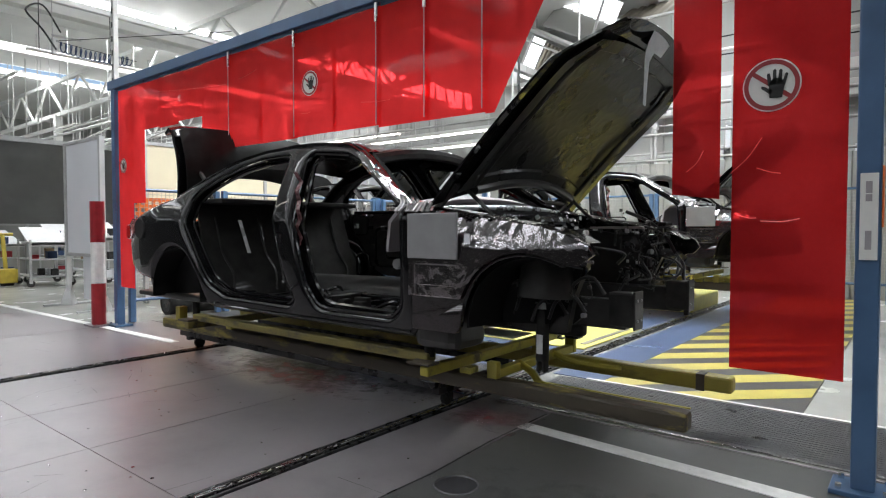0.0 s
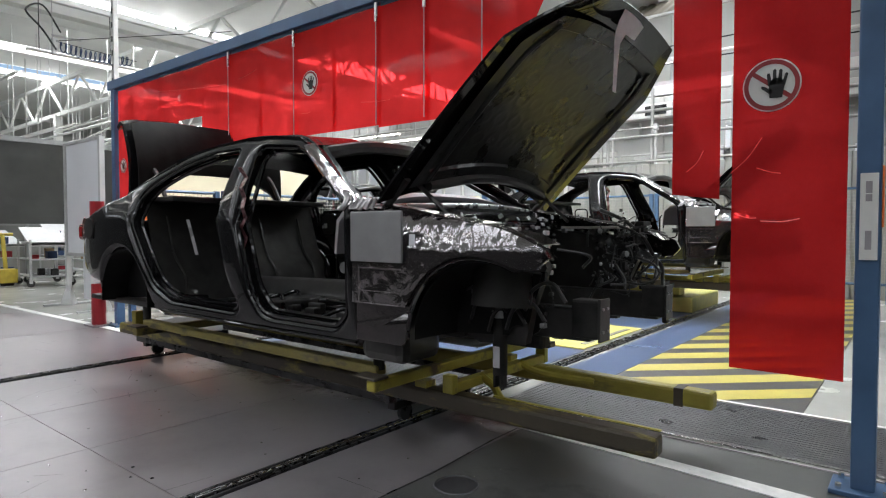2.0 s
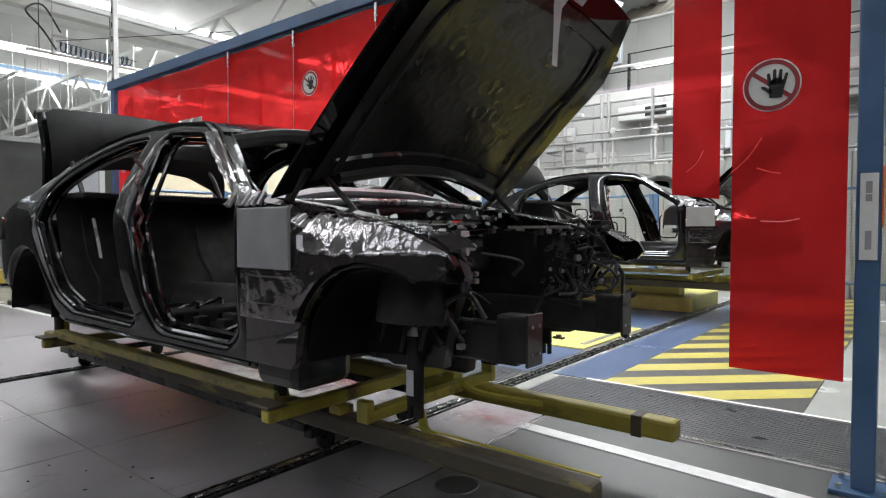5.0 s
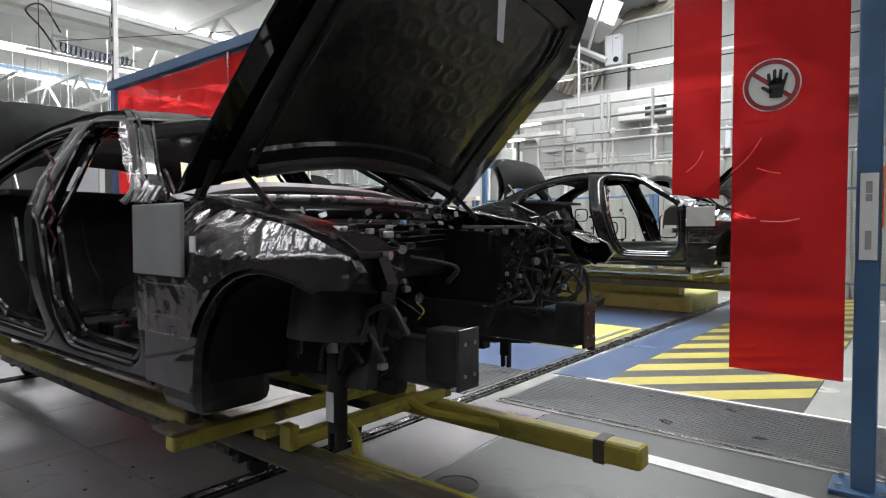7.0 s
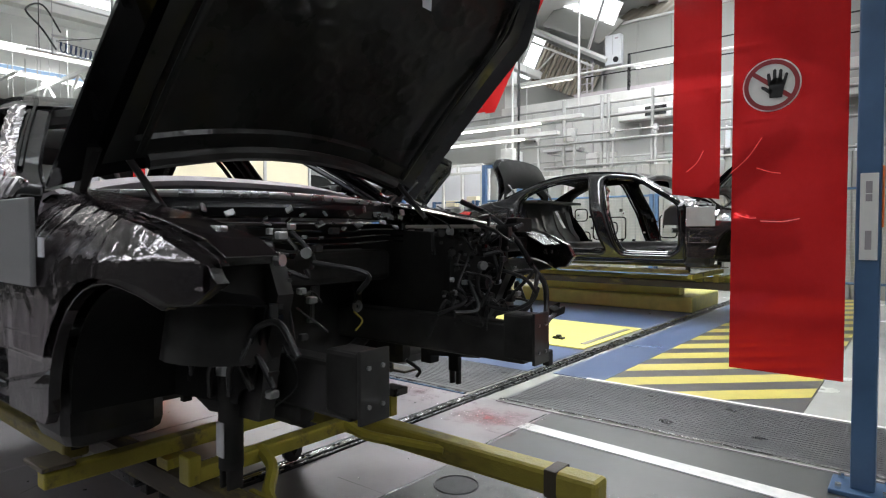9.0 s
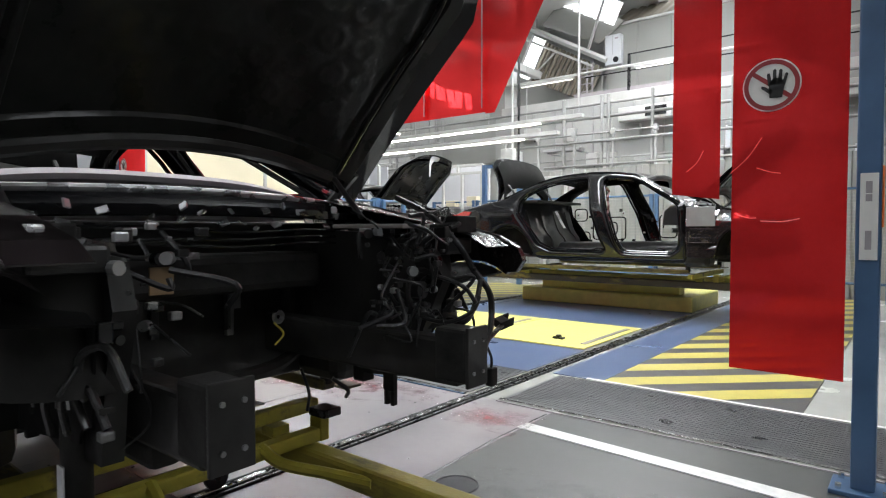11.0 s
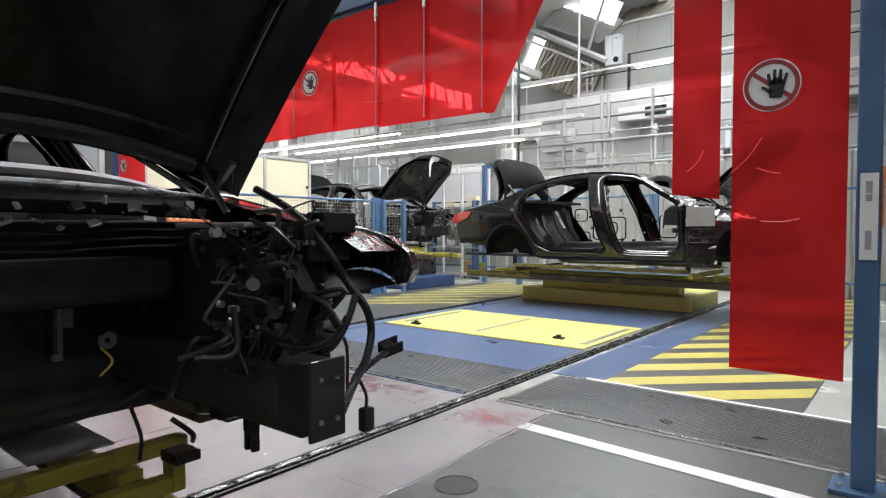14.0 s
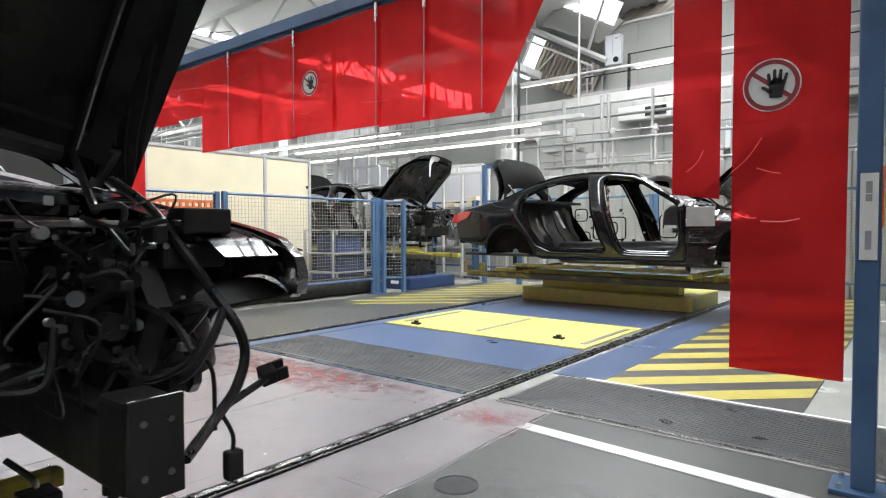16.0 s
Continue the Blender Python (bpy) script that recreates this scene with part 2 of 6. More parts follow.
def smear_material(name, colour, amount, scale, strength):
    """Paint dust rubbed into the floor: broken patches that thin out towards the edge of the sheet it lies on."""
    m = worn(name, colour, (colour[0] * 0.7, colour[1] * 1.4, colour[2] * 1.4), 0.55, 6, 0.3)
    n, l = m.node_tree.nodes, m.node_tree.links
    co = n["Texture Coordinate"]
    w = n.new("ShaderNodeTexNoise")
    w.inputs["Scale"].default_value, w.inputs["Detail"].default_value, w.inputs["Roughness"].default_value = scale, 9.0, 0.7
    l.new(co.outputs["Object"], w.inputs["Vector"])
    gr = n.new("ShaderNodeTexGradient")
    gr.gradient_type = "SPHERICAL"
    mp = n.new("ShaderNodeMapping")
    mp.inputs["Location"].default_value, mp.inputs["Scale"].default_value = (-1, -1, 0), (2, 2, 0)
    l.new(co.outputs["Generated"], mp.inputs["Vector"])
    l.new(mp.outputs[0], gr.inputs["Vector"])
    add = n.new("ShaderNodeMath")
    add.operation = "MULTIPLY_ADD"
    add.inputs[1].default_value = 0.32
    l.new(gr.outputs["Fac"], add.inputs[0])
    l.new(w.outputs["Fac"], add.inputs[2])
    r = n.new("ShaderNodeMapRange")
    r.inputs["From Min"].default_value, r.inputs["From Max"].default_value = amount, amount + 0.32
    r.inputs["To Max"].default_value = strength
    l.new(add.outputs[0], r.inputs["Value"])
    l.new(r.outputs[0], n["Principled BSDF"].inputs["Alpha"])
    return m


M["red_smear"] = smear_material("red_smear", (0.36, 0.055, 0.065), 0.52, 7.0, 0.62)
M["dark_smear"] = smear_material("dark_smear", (0.06, 0.055, 0.055), 0.58, 6.0, 0.4)


# ---- mesh tools ----
def part(name, bm, material, parent=None, label="", smooth=False):
    me = bpy.data.meshes.new(name)
    bmesh.ops.recalc_face_normals(bm, faces=bm.faces)
    if smooth:
        for e in bm.edges:
            e.smooth = len(e.link_faces) == 2 and e.calc_face_angle(0.0) < radians(40)
    bm.to_mesh(me)
    bm.free()
    me.materials.append(M[material] if isinstance(material, str) else material)
    if smooth:
        me.polygons.foreach_set("use_smooth", [True] * len(me.polygons))
    ob = new(name, me)
    if parent is not None:
        ob.parent = parent
    if label:
        tagged(ob, label)
    return ob


def empty(name, m=None):
    ob = new(name)
    ob.empty_display_size = 0.1
    if m is not None:
        ob.matrix_world = m
    return ob


def box(bm, x0, y0, z0, x1, y1, z1, bevel=0.0):
    before = set(bm.verts)
    vs = [bm.verts.new((x, y, z)) for x in (x0, x1) for y in (y0, y1) for z in (z0, z1)]
    faces = [bm.faces.new([vs[i] for i in f]) for f in ((0, 1, 3, 2), (4, 6, 7, 5), (0, 4, 5, 1), (2, 3, 7, 6), (0, 2, 6, 4), (1, 5, 7, 3))]
    if bevel:
        edges = list({e for f in faces for e in f.edges})
        bmesh.ops.bevel(bm, geom=edges, offset=bevel, segments=2, affect="EDGES", profile=0.5)
    return bm


def boxes(*specs, bevel=0.0):
    bm = bmesh.new()
    for s in specs:
        box(bm, *s, bevel=bevel)
    return bm


def tube(bm, points, r, seg=8, squash=None):
    """A round bar swept along points; r may be one radius for each point."""
    pts = [Vector(p) for p in points]
    rs = [r] * len(pts) if isinstance(r, (int, float)) else list(r)
    rings = []
    side = None
    for i, p in enumerate(pts):
        d = (pts[min(i + 1, len(pts) - 1)] - pts[max(i - 1, 0)]).normalized()
        if side is None:
            side = d.cross(Vector((0, 0, 1)) if abs(d.z) < 0.9 else Vector((1, 0, 0))).normalized()
        side = (side - d * side.dot(d)).normalized()
        up = d.cross(side)
        k = squash or (1, 1)
        rings.append([bm.verts.new(p + rs[i] * (k[0] * math.cos(a) * side + k[1] * math.sin(a) * up)) for a in (2 * math.pi * j / seg for j in range(seg))])
    for a, b in zip(rings, rings[1:]):
        for j in range(seg):
            bm.faces.new((a[j], a[(j + 1) % seg], b[(j + 1) % seg], b[j]))
    bm.faces.new(rings[0][::-1])
    bm.faces.new(rings[-1])
    return bm


def bend(points, steps=6):
    """A smooth curve through the points."""
    p = [Vector(q) for q in points]
    p = [p[0] * 2 - p[1], *p, p[-1] * 2 - p[-2]]
    out = []
    for i in range(1, len(p) - 2):
        for s in range(steps):
            t = s / steps
            a, b, c, d = p[i - 1:i + 3]
            out.append(0.5 * (2 * b + (c - a) * t + (2 * a - 5 * b + 4 * c - d) * t * t + (3 * b - a - 3 * c + d) * t ** 3))
    return out + [p[-2]]


def pipe(points, r, seg=8, smooth=True):
    return tube(bmesh.new(), bend(points) if smooth and len(points) > 2 else points, r, seg)


def sheet(bm, rows):
    """A surface through rows of points."""
    vs = [[bm.verts.new(p) for p in row] for row in rows]
    for a, b in zip(vs, vs[1:]):
        for j in range(len(a) - 1):
            bm.faces.new((a[j], a[j + 1], b[j + 1], b[j]))
    return bm


def thicken(bm, d):
    bmesh.ops.recalc_face_normals(bm, faces=bm.faces)
    bmesh.ops.solidify(bm, geom=bm.faces[:], thickness=d)
    return bm


def outline(loops, y_of, depth):
    """A panel in the x-z plane with holes: loops of (x, z), the first the outer one. y_of(x, z) sets its face, depth its thickness."""
    bm = bmesh.new()
    edges = []
    for loop in loops:
        vs = [bm.verts.new((x, 0, z)) for x, z in loop]
        edges += [bm.edges.new((vs[i], vs[(i + 1) % len(vs)])) for i in range(len(vs))]
    bmesh.ops.triangle_fill(bm, edges=edges, use_beauty=True, use_dissolve=False)
    for axis, cuts in (((0, 0, 1), (0.7, 0.85, 0.95, 1.05, 1.13, 1.2, 1.27, 1.35, 1.45, 1.55, 1.65)), ((1, 0, 0), (-2.2, -2.0, -1.8, -1.6, -1.4, -1.2, -1.0, 1.4, 1.6, 1.8, 2.0, 2.1))):
        for c in cuts:
            bmesh.ops.bisect_plane(bm, geom=bm.verts[:] + bm.edges[:] + bm.faces[:], plane_co=[c * a for a in axis], plane_no=axis)
    moved = set()
    if depth:
        ext = bmesh.ops.extrude_face_region(bm, geom=bm.faces[:], use_keep_orig=True)
        moved = {v for v in ext["geom"] if isinstance(v, bmesh.types.BMVert)}
    for v in bm.verts:
        v.co.y = y_of(v.co.x, v.co.z) + (depth if v in moved else 0.0)
    return bm


def rounded(loop, r=0.03, n=3):
    """The loop with its corners rounded."""
    out = []
    k = len(loop)
    for i in range(k):
        a, b, c = (Vector(loop[j % k]) for j in (i - 1, i, i + 1))
        u, w = a - b, c - b
        d = min(r, u.length * 0.45, w.length * 0.45)
        p, q = b + u.normalized() * d, b + w.normalized() * d
        for s in range(n + 1):
            t = s / n
            out.append(tuple((1 - t) ** 2 * p + 2 * t * (1 - t) * b + t * t * q))
    return out


def bevelled(ob, width=0.012, seg=2, angle=35):
    m = ob.modifiers.new("edge", "BEVEL")
    m.width, m.segments, m.limit_method, m.angle_limit = width, seg, "ANGLE", radians(angle)
    return ob


def resample(loop, step=0.03):
    """The closed loop with a point about every step."""
    out = []
    for i in range(len(loop)):
        a, b = Vector(loop[i]), Vector(loop[(i + 1) % len(loop)])
        k = max(1, round((b - a).length / step))
        out += [a + (b - a) * (j / k) for j in range(k)]
    return out


def pressed_panel(loops, y_of, sgn, r_most=0.045, jamb=0.085):
    """A pressed panel in the x-z plane whose outer edge and openings roll inwards with a round edge, then run back as a jamb."""
    fine = [resample(l) for l in loops]
    flat, strips = [], []
    for k, loop in enumerate(fine):
        n = len(loop)
        turn = sum(loop[i].x * loop[(i + 1) % n].y - loop[(i + 1) % n].x * loop[i].y for i in range(n))
        into = (1 if turn > 0 else -1) * (1 if k == 0 else -1)
        others = [p for q, l in enumerate(fine) if q != k for p in l]
        radius = [min(r_most, 0.46 * min((p - q).length for q in others)) for p in loop]
        for _ in range(3):
            radius = [min(radius[i], (radius[i - 1] + radius[i] + radius[(i + 1) % n]) / 3 + 0.002) for i in range(n)]
        normal = []
        for i in range(n):
            d = loop[(i + 1) % n] - loop[i - 1]
            normal.append(Vector((-d.y, d.x)).normalized() * into)
        for _ in range(2):
            normal = [(normal[i - 1] + normal[i] * 2 + normal[(i + 1) % n]).normalized() for i in range(n)]
        # rows run from the flat to the edge; drop is measured from the flat
        rows = [[(x, z, radius[i] * (1 - math.sin(radians(a)))) for i, (x, z, _) in enumerate([(*(loop[i] + normal[i] * radius[i] * (1 - math.cos(radians(a)))), 0) for i in range(n)])] for a in (90, 74, 58, 42, 26, 12, 0)]
        rows.append([(p.x, p.y, jamb) for p in loop])
        rows.append([(*(p - normal[i] * 0.014), jamb + 0.004) for i, p in enumerate(loop)])
        strips.append(rows)
        flat.append([(x, z) for x, z, _ in rows[0]])
    bm = outline(flat, y_of, 0.0)
    for rows in strips:
        vs = [[bm.verts.new((x, y_of(x, z) - sgn * d, z)) for x, z, d in row] for row in rows]
        for a, b in zip(vs, vs[1:]):
            for j in range(len(a)):
                bm.faces.new((a[j], a[(j + 1) % len(a)], b[(j + 1) % len(a)], b[j]))
    bmesh.ops.remove_doubles(bm, verts=bm.verts, dist=0.0008)
    return bm


# ---- floor ----
def slab(name, x0, y0, x1, y1, top, material, label, thick=0.02):
    return tagged(part(name, boxes((x0, y0, top - thick, x1, y1, top)), material), label, kind="structure")


floor = slab("floor", -40, -16, 22, 30, -0.006, "pale_floor", "pale glossy painted concrete factory floor", 0.3)
plates = tagged(empty("floor_plates"), "dark worn steel floor plates with fine joints", kind="structure")
for i, (x0, x1) in enumerate(((-12.0, -9.8), (-9.8, -7.6), (-7.6, -5.53), (-5.37, -4.3), (-4.3, -3.4), (-3.4, -2.46))):
    ys = [-3.0, -0.6, 1.25, 2.95] if x1 < -5.5 else [-3.0, -0.6, 1.27, 3.335]
    for y0, y1 in zip(ys, ys[1:]):
        part("plate", boxes((x0 + 0.003, y0 + 0.003, -0.012, x1 - 0.003, y1 - 0.003, 0.0)), "steel_plate", plates)
for y0, y1 in ((-3.0, -0.6), (-0.6, 1.1), (1.1, 3.36)):
    part("plate", boxes((-2.34, y0 + 0.003, -0.012, -1.80, y1 - 0.003, 0.0)), "steel_plate", plates)
part("plate", boxes((-7.6, 2.955, -0.012, -5.53, 3.6, 0.0)), "steel_plate", plates)
concrete = slab("pavement_concrete", -1.795, -3.0, 3.0, 3.36, 0.0, "concrete", "grey-green worn concrete floor strip")
walkway = slab("walkway", -7.62, 3.61, -5.53, 11.0, 0.0, "concrete", "grey concrete walkway beside the chain rail")
line_a = slab("floor_line", -1.82, 2.968, 1.2, 3.072, 0.004, "white_paint", "white painted floor line", 0.004)
line_a.matrix_world = pose(-1.82, 3.02, 0, 0, 0, -4.0) @ pose(1.82, -3.02, 0)
line_b = slab("floor_line", -12.0, 2.90, -5.95, 2.99, 0.004, "white_paint", "white painted floor line", 0.004)
line_b.matrix_world = pose(-10.9, 2.92, 0, 0, 0, 1.6) @ pose(10.9, -2.95, 0)
slab("floor_tile", -5.37, 3.34, -5.20, 8.5, 0.0, "blue_floor", "blue painted strip beside the rail")


def stain(name, x0, y0, x1, y1, z, material, label):
    """A thin smear lying on the floor."""
    bm = bmesh.new()
    bm.faces.new([bm.verts.new(p) for p in ((x0, y0, z), (x1, y0, z), (x1, y1, z), (x0, y1, z))])
    return tagged(part(name, bm, material), label, kind="structure")


stain("floor_stain", -5.35, 2.90, -2.46, 3.34, 0.0040, "red_smear", "smeared red marking paint on the steel plates")
stain("floor_stain", -5.0, 2.62, -2.9, 3.15, 0.0030, "red_smear", "smeared red marking paint on the steel plates")
stain("floor_stain", -2.34, 2.80, -1.76, 3.22, 0.0040, "red_smear", "smeared red marking paint on the steel plates")
stain("floor_stain", -5.0, 3.05, -2.6, 3.36, 0.0052, "dark_smear", "dark tyre marks on the steel plates")
stain("floor_stain", -1.9, 1.2, -0.6, 2.6, 0.0020, "dark_smear", "dark oily patch on the concrete")
crack = tube(bmesh.new(), [(-1.795, 1.2, 0.0), (-1.80, 1.9, 0.0), (-1.79, 2.15, 0.0), (-1.82, 2.7, 0.0), (-1.815, 3.3, 0.0)], 0.006, 5, (1, 0.25))
tagged(part("floor_joint", crack, "rail_steel"), "dark open joint between plate and concrete", kind="structure")
slab("trim_strip", -5.18, 3.345, -2.5, 3.357, 0.006, "blue_steel", "blue painted edge of the tread plate", 0.008)
manhole = bmesh.new()
tube(manhole, [(-1.62 + 0.1 * math.cos(0.2618 * i), 2.12 + 0.1 * math.sin(0.2618 * i), 0.001) for i in range(25)], 0.004, 4)
tube(manhole, [(-1.62, 2.12, -0.002), (-1.62, 2.12, 0.002)], 0.094, 24)
tagged(part("floor_cover", manhole, "tread_plate"), "round steel cover set into the concrete", kind="structure")


rivets = bmesh.new()
rnd = random.Random(9)
for k in range(50):
    x, y = rnd.uniform(-5.2, -1.85), rnd.uniform(0.9, 3.25)
    if abs(x + 2.4) > 0.1:
        tube(rivets, [(x, y, -0.002), (x, y, 0.0025)], rnd.choice((0.006, 0.009)), 8)
tagged(part("floor_screws", rivets, "bright_steel"), "bright screw heads scattered over the floor plates", kind="stuff")
scuffs = bmesh.new()
for k in range(60):
    x, y, a, w = rnd.uniform(-7.0, -1.85), rnd.uniform(0.9, 3.25), rnd.uniform(0, 3.1), rnd.uniform(0.03, 0.16)
    c, s_ = math.cos(a), math.sin(a)
    t = 0.0022
    scuffs.faces.new([scuffs.verts.new((x + c * p - s_ * q, y + s_ * p + c * q, 0.0012)) for p, q in ((-w, -t), (w, -t * 0.3), (w, t * 0.3), (-w, t))])
tagged(part("floor_scuffs", scuffs, "hazard_dark"), "thin dark scuff marks on the floor plates", kind="stuff")


# tread plates with raised bars
def tread(name, x0, y0, x1, y1):
    base = slab(name, x0, y0, x1, y1, 0.0, "tread_plate", "dark steel tread plate with raised bars")
    bm = bmesh.new()
    k = 0
    y = y0 + 0.03
    while y < y1 - 0.02:
        x = x0 + 0.02 + (0.012 if k % 2 else 0)
        while x < x1 - 0.03:
            s = 1 if (k % 2) else -1
            vs = [bm.verts.new((x + a, y + b * s + a * s * 0.9, 0.0)) for a, b in ((0, -0.0022), (0.013, -0.0022), (0.013, 0.0022), (0, 0.0022))]
            up = [bm.verts.new((v.co.x * 0.8 + (x + 0.0065) * 0.2, v.co.y, 0.0022)) for v in vs]
            bm.faces.new(up)
            for i in range(4):
                bm.faces.new((vs[i], vs[(i + 1) % 4], up[(i + 1) % 4], up[i]))
            x += 0.024
        y += 0.018
        k += 1
    tagged(part("tread_bars", bm, "tread_plate", base), kind="stuff")
    return base


tread("tread_plate", -2.22, 3.42, 2.6, 4.25)
tread("tread_plate", -5.18, 3.42, -2.5, 4.22)
slab("trim_strip", -2.22, 3.340, 2.6, 3.352, 0.006, "grey_trim", "grey steel edge beside the tread plate", 0.01)
slab("trim_strip", -2.22, 3.385, 2.6, 3.405, 0.008, "bright_steel", "thin bright steel edge of the tread plate", 0.012)
slab("trim_strip", -2.0, 4.255, 2.6, 4.29, 0.008, "white_paint", "white edge of the tread plate", 0.012)
slab("trim_strip", -5.18, 3.36, -2.5, 3.39, 0.006, "rail_steel", "dark steel edge of the tread plate", 0.012)
slab("floor_blue", -5.18, 4.225, -2.5, 5.28, 0.0, "blue_floor", "worn blue painted floor steel")
slab("floor_blue", -5.18, 6.84, -2.5, 8.55, 0.0, "blue_floor", "worn blue painted floor steel")
slab("floor_blue", -2.30, 4.295, -1.885, 12.0, 0.0, "blue_floor", "worn blue painted floor strip")
lift = tagged(empty("lift_table"), "worn yellow steel lift table flush with the floor", "lift table")
part("top_plate", boxes((-5.16, 5.30, 0.0, -3.80, 6.82, 0.012), bevel=0.003), "yellow_floor", lift)
part("top_plate", boxes((-3.79, 5.30, 0.0, -2.52, 6.82, 0.012), bevel=0.003), "yellow_floor", lift)
for x in (-5.0, -3.9, -2.62):
    part("slot", boxes((x - 0.03, 5.5, 0.012, x + 0.03, 6.65, 0.018), bevel=0.002), "steel_plate", lift, "dark worn steel guide strip")
for x, y in ((-4.75, 5.42), (-2.95, 5.62)):
    bm = boxes((x - 0.06, y - 0.03, 0.012, x + 0.06, y + 0.03, 0.035), bevel=0.006)
    tube(bm, [(x, y, 0.03), (x, y, 0.055)], 0.03, 8)
    part("stop_block", bm, "rail_steel", lift, "dark steel stop block")
# hazard stripes
haz = slab("hazard_floor", -1.88, 4.30, -0.57, 12.0, 0.0, "hazard_dark", "floor field with slanting black and yellow stripes")
def slanted(x0, x1, y, wide, slope, low, high):
    """A slanting stripe between x0 and x1 that starts at y and is cut off square at low and high."""
    bm = bmesh.new()
    bm.faces.new([bm.verts.new(p) for p in ((x0, y, 0.003), (x1, y + (x1 - x0) * slope, 0.003), (x1, y + (x1 - x0) * slope + wide, 0.003), (x0, y + wide, 0.003))])
    for c, nrm in ((low, (0, -1, 0)), (high, (0, 1, 0))):
        bmesh.ops.bisect_plane(bm, geom=bm.verts[:] + bm.edges[:] + bm.faces[:], plane_co=(0, c, 0), plane_no=nrm, clear_outer=True)
    return bm


for k in range(-2, 14):
    part("stripe", slanted(-1.875, -0.575, 4.70 + 0.585 * k, 0.305, 0.935, 4.305, 11.9), "hazard_yellow", haz)
for k in range(9):
    part("stripe", slanted(-7.2, -5.6, 6.0 + 0.56 * k, 0.20, 0.94, 6.4, 10.9), "hazard_yellow", walkway)


# chain rails
def rail(x, y0, y1, w):
    r = tagged(empty("chain_rail"), "sunken steel rail with a shiny conveyor chain", kind="structure")
    part("bed", boxes((x - w, y0, -0.05, x + w, y1, -0.004)), "rail_steel", r)
    for s in (-1, 1):
        part("bar", boxes((x + s * w * 0.78 - 0.008, y0, -0.03, x + s * w * 0.78 + 0.008, y1, 0.010), bevel=0.003), "rail_steel", r)
    bm = bmesh.new()
    y = y0
    while y < y1:
        box(bm, x - 0.022, y, -0.004, x - 0.012, y + 0.085, 0.012)
        box(bm, x + 0.012, y, -0.004, x + 0.022, y + 0.085, 0.012)
        y += 0.1
    tagged(part("chain", bm, "chain", r), kind="stuff")
    bm = bmesh.new()
    y = y0
    while y < y1:
        for s in (-0.009, 0.009):
            tube(bm, [(x + s * 0.3, y, 0.011), (x + s, y + 0.03, 0.013), (x + s, y + 0.12, 0.013), (x + s * 0.3, y + 0.15, 0.011)], 0.0042, 6)
        tube(bm, [(x, y + 0.155, 0.0), (x, y + 0.178, 0.010), (x, y + 0.20, 0.0)], 0.006, 6)
        y += 0.205
    tagged(part("stud", bm, "bright_steel", r), kind="stuff")
    return r


rail(-2.40, -3.0, 14.0, 0.056)
rail(-5.45, -3.0, 14.0, 0.05)

# ---- hall ----
def wall(name, x0, y0, z0, x1, y1, z1, material, label):
    return tagged(part(name, boxes((x0, y0, z0, x1, y1, z1)), material), label, kind="structure")


wall("wall_north", -40, 17.0, 0, 22, 17.3, 9.0, "wall_white", "pale grey hall wall")
# two dark partitions out of view, added to darken what the car side reflects
wall("wall_unseen", -40, -4.6, 0, 22, -4.3, 3.3, "wall_dark", "unseen dark grey partition added to darken reflections")
wall("wall_unseen", -13.6, -4.3, 0, -13.3, 2.4, 3.2, "wall_dark", "unseen dark grey partition added to darken reflections")
wall("wall_south", -40, -16.3, 0, 22, -16.0, 7.6, "wall_white", "pale grey hall wall")
wall("wall_west", -40.3, -16.3, 0, -40, 17.3, 9.0, "wall_white", "pale grey hall wall")
wall("wall_east", 22, -16.3, 0, 22.3, 17.3, 9.0, "wall_white", "pale grey hall wall")
ceiling = bmesh.new()
edges = [-40.3, *(v for sx, sw in SKYLIGHTS for v in (sx - sw / 2, sx + sw / 2)), 22.3]
for x0, x1 in zip(edges[::2], edges[1::2]):
    if x0 < -9.5 < x1:
        for a, b in ((x0, -10.1), (-8.9, -8.0), (-6.9, x1)):
            box(ceiling, a, -8.0, 7.4, b, 17.3, 7.6)
        for a, b in ((-10.1, -8.9), (-8.0, -6.9)):
            box(ceiling, a, 1.6, 7.4, b, 17.3, 7.6)
    elif x0 < -1.8 < x1:
        for a, b in ((x0, -2.6), (-1.2, x1)):
            box(ceiling, a, -8.0, 7.4, b, 17.3, 7.6)
        box(ceiling, -2.6, 1.6, 7.4, -1.2, 17.3, 7.6)
    else:
        box(ceiling, x0, -8.0, 7.4, x1, 17.3, 7.6)
box(ceiling, -40.3, -10.0, 7.4, 22.3, -8.0, 7.6)
box(ceiling, -40.3, -16.3, 7.4, 22.3, -12.0, 7.6)
box(ceiling, -40.3, -12.0, 7.4, -23.0, -10.0, 7.6)
box(ceiling, 7.0, -12.0, 7.4, 22.3, -10.0, 7.6)
tagged(part("ceiling", ceiling, "roof_white"), "white hall ceiling with glazed strips", kind="structure")
# the last three strips lie out of view, added for reflections on the car
for sx, sw in (*SKYLIGHTS, (-9.5, 1.2), (-7.45, 1.1), (-1.9, 1.4)):
    bars = bmesh.new()
    y = -8.0
    y_end = 17 if (sx, sw) in SKYLIGHTS else 1.6
    while y < y_end:
        box(bars, sx - sw / 2, y - 0.03, 7.18, sx + sw / 2, y + 0.03, 7.28)
        y += 1.15
    box(bars, sx - 0.03, -8, 7.2, sx + 0.03, y_end, 7.27)
    tagged(part("window_bars", bars, "roof_white"), "white glazing bars of a roof light", kind="structure")


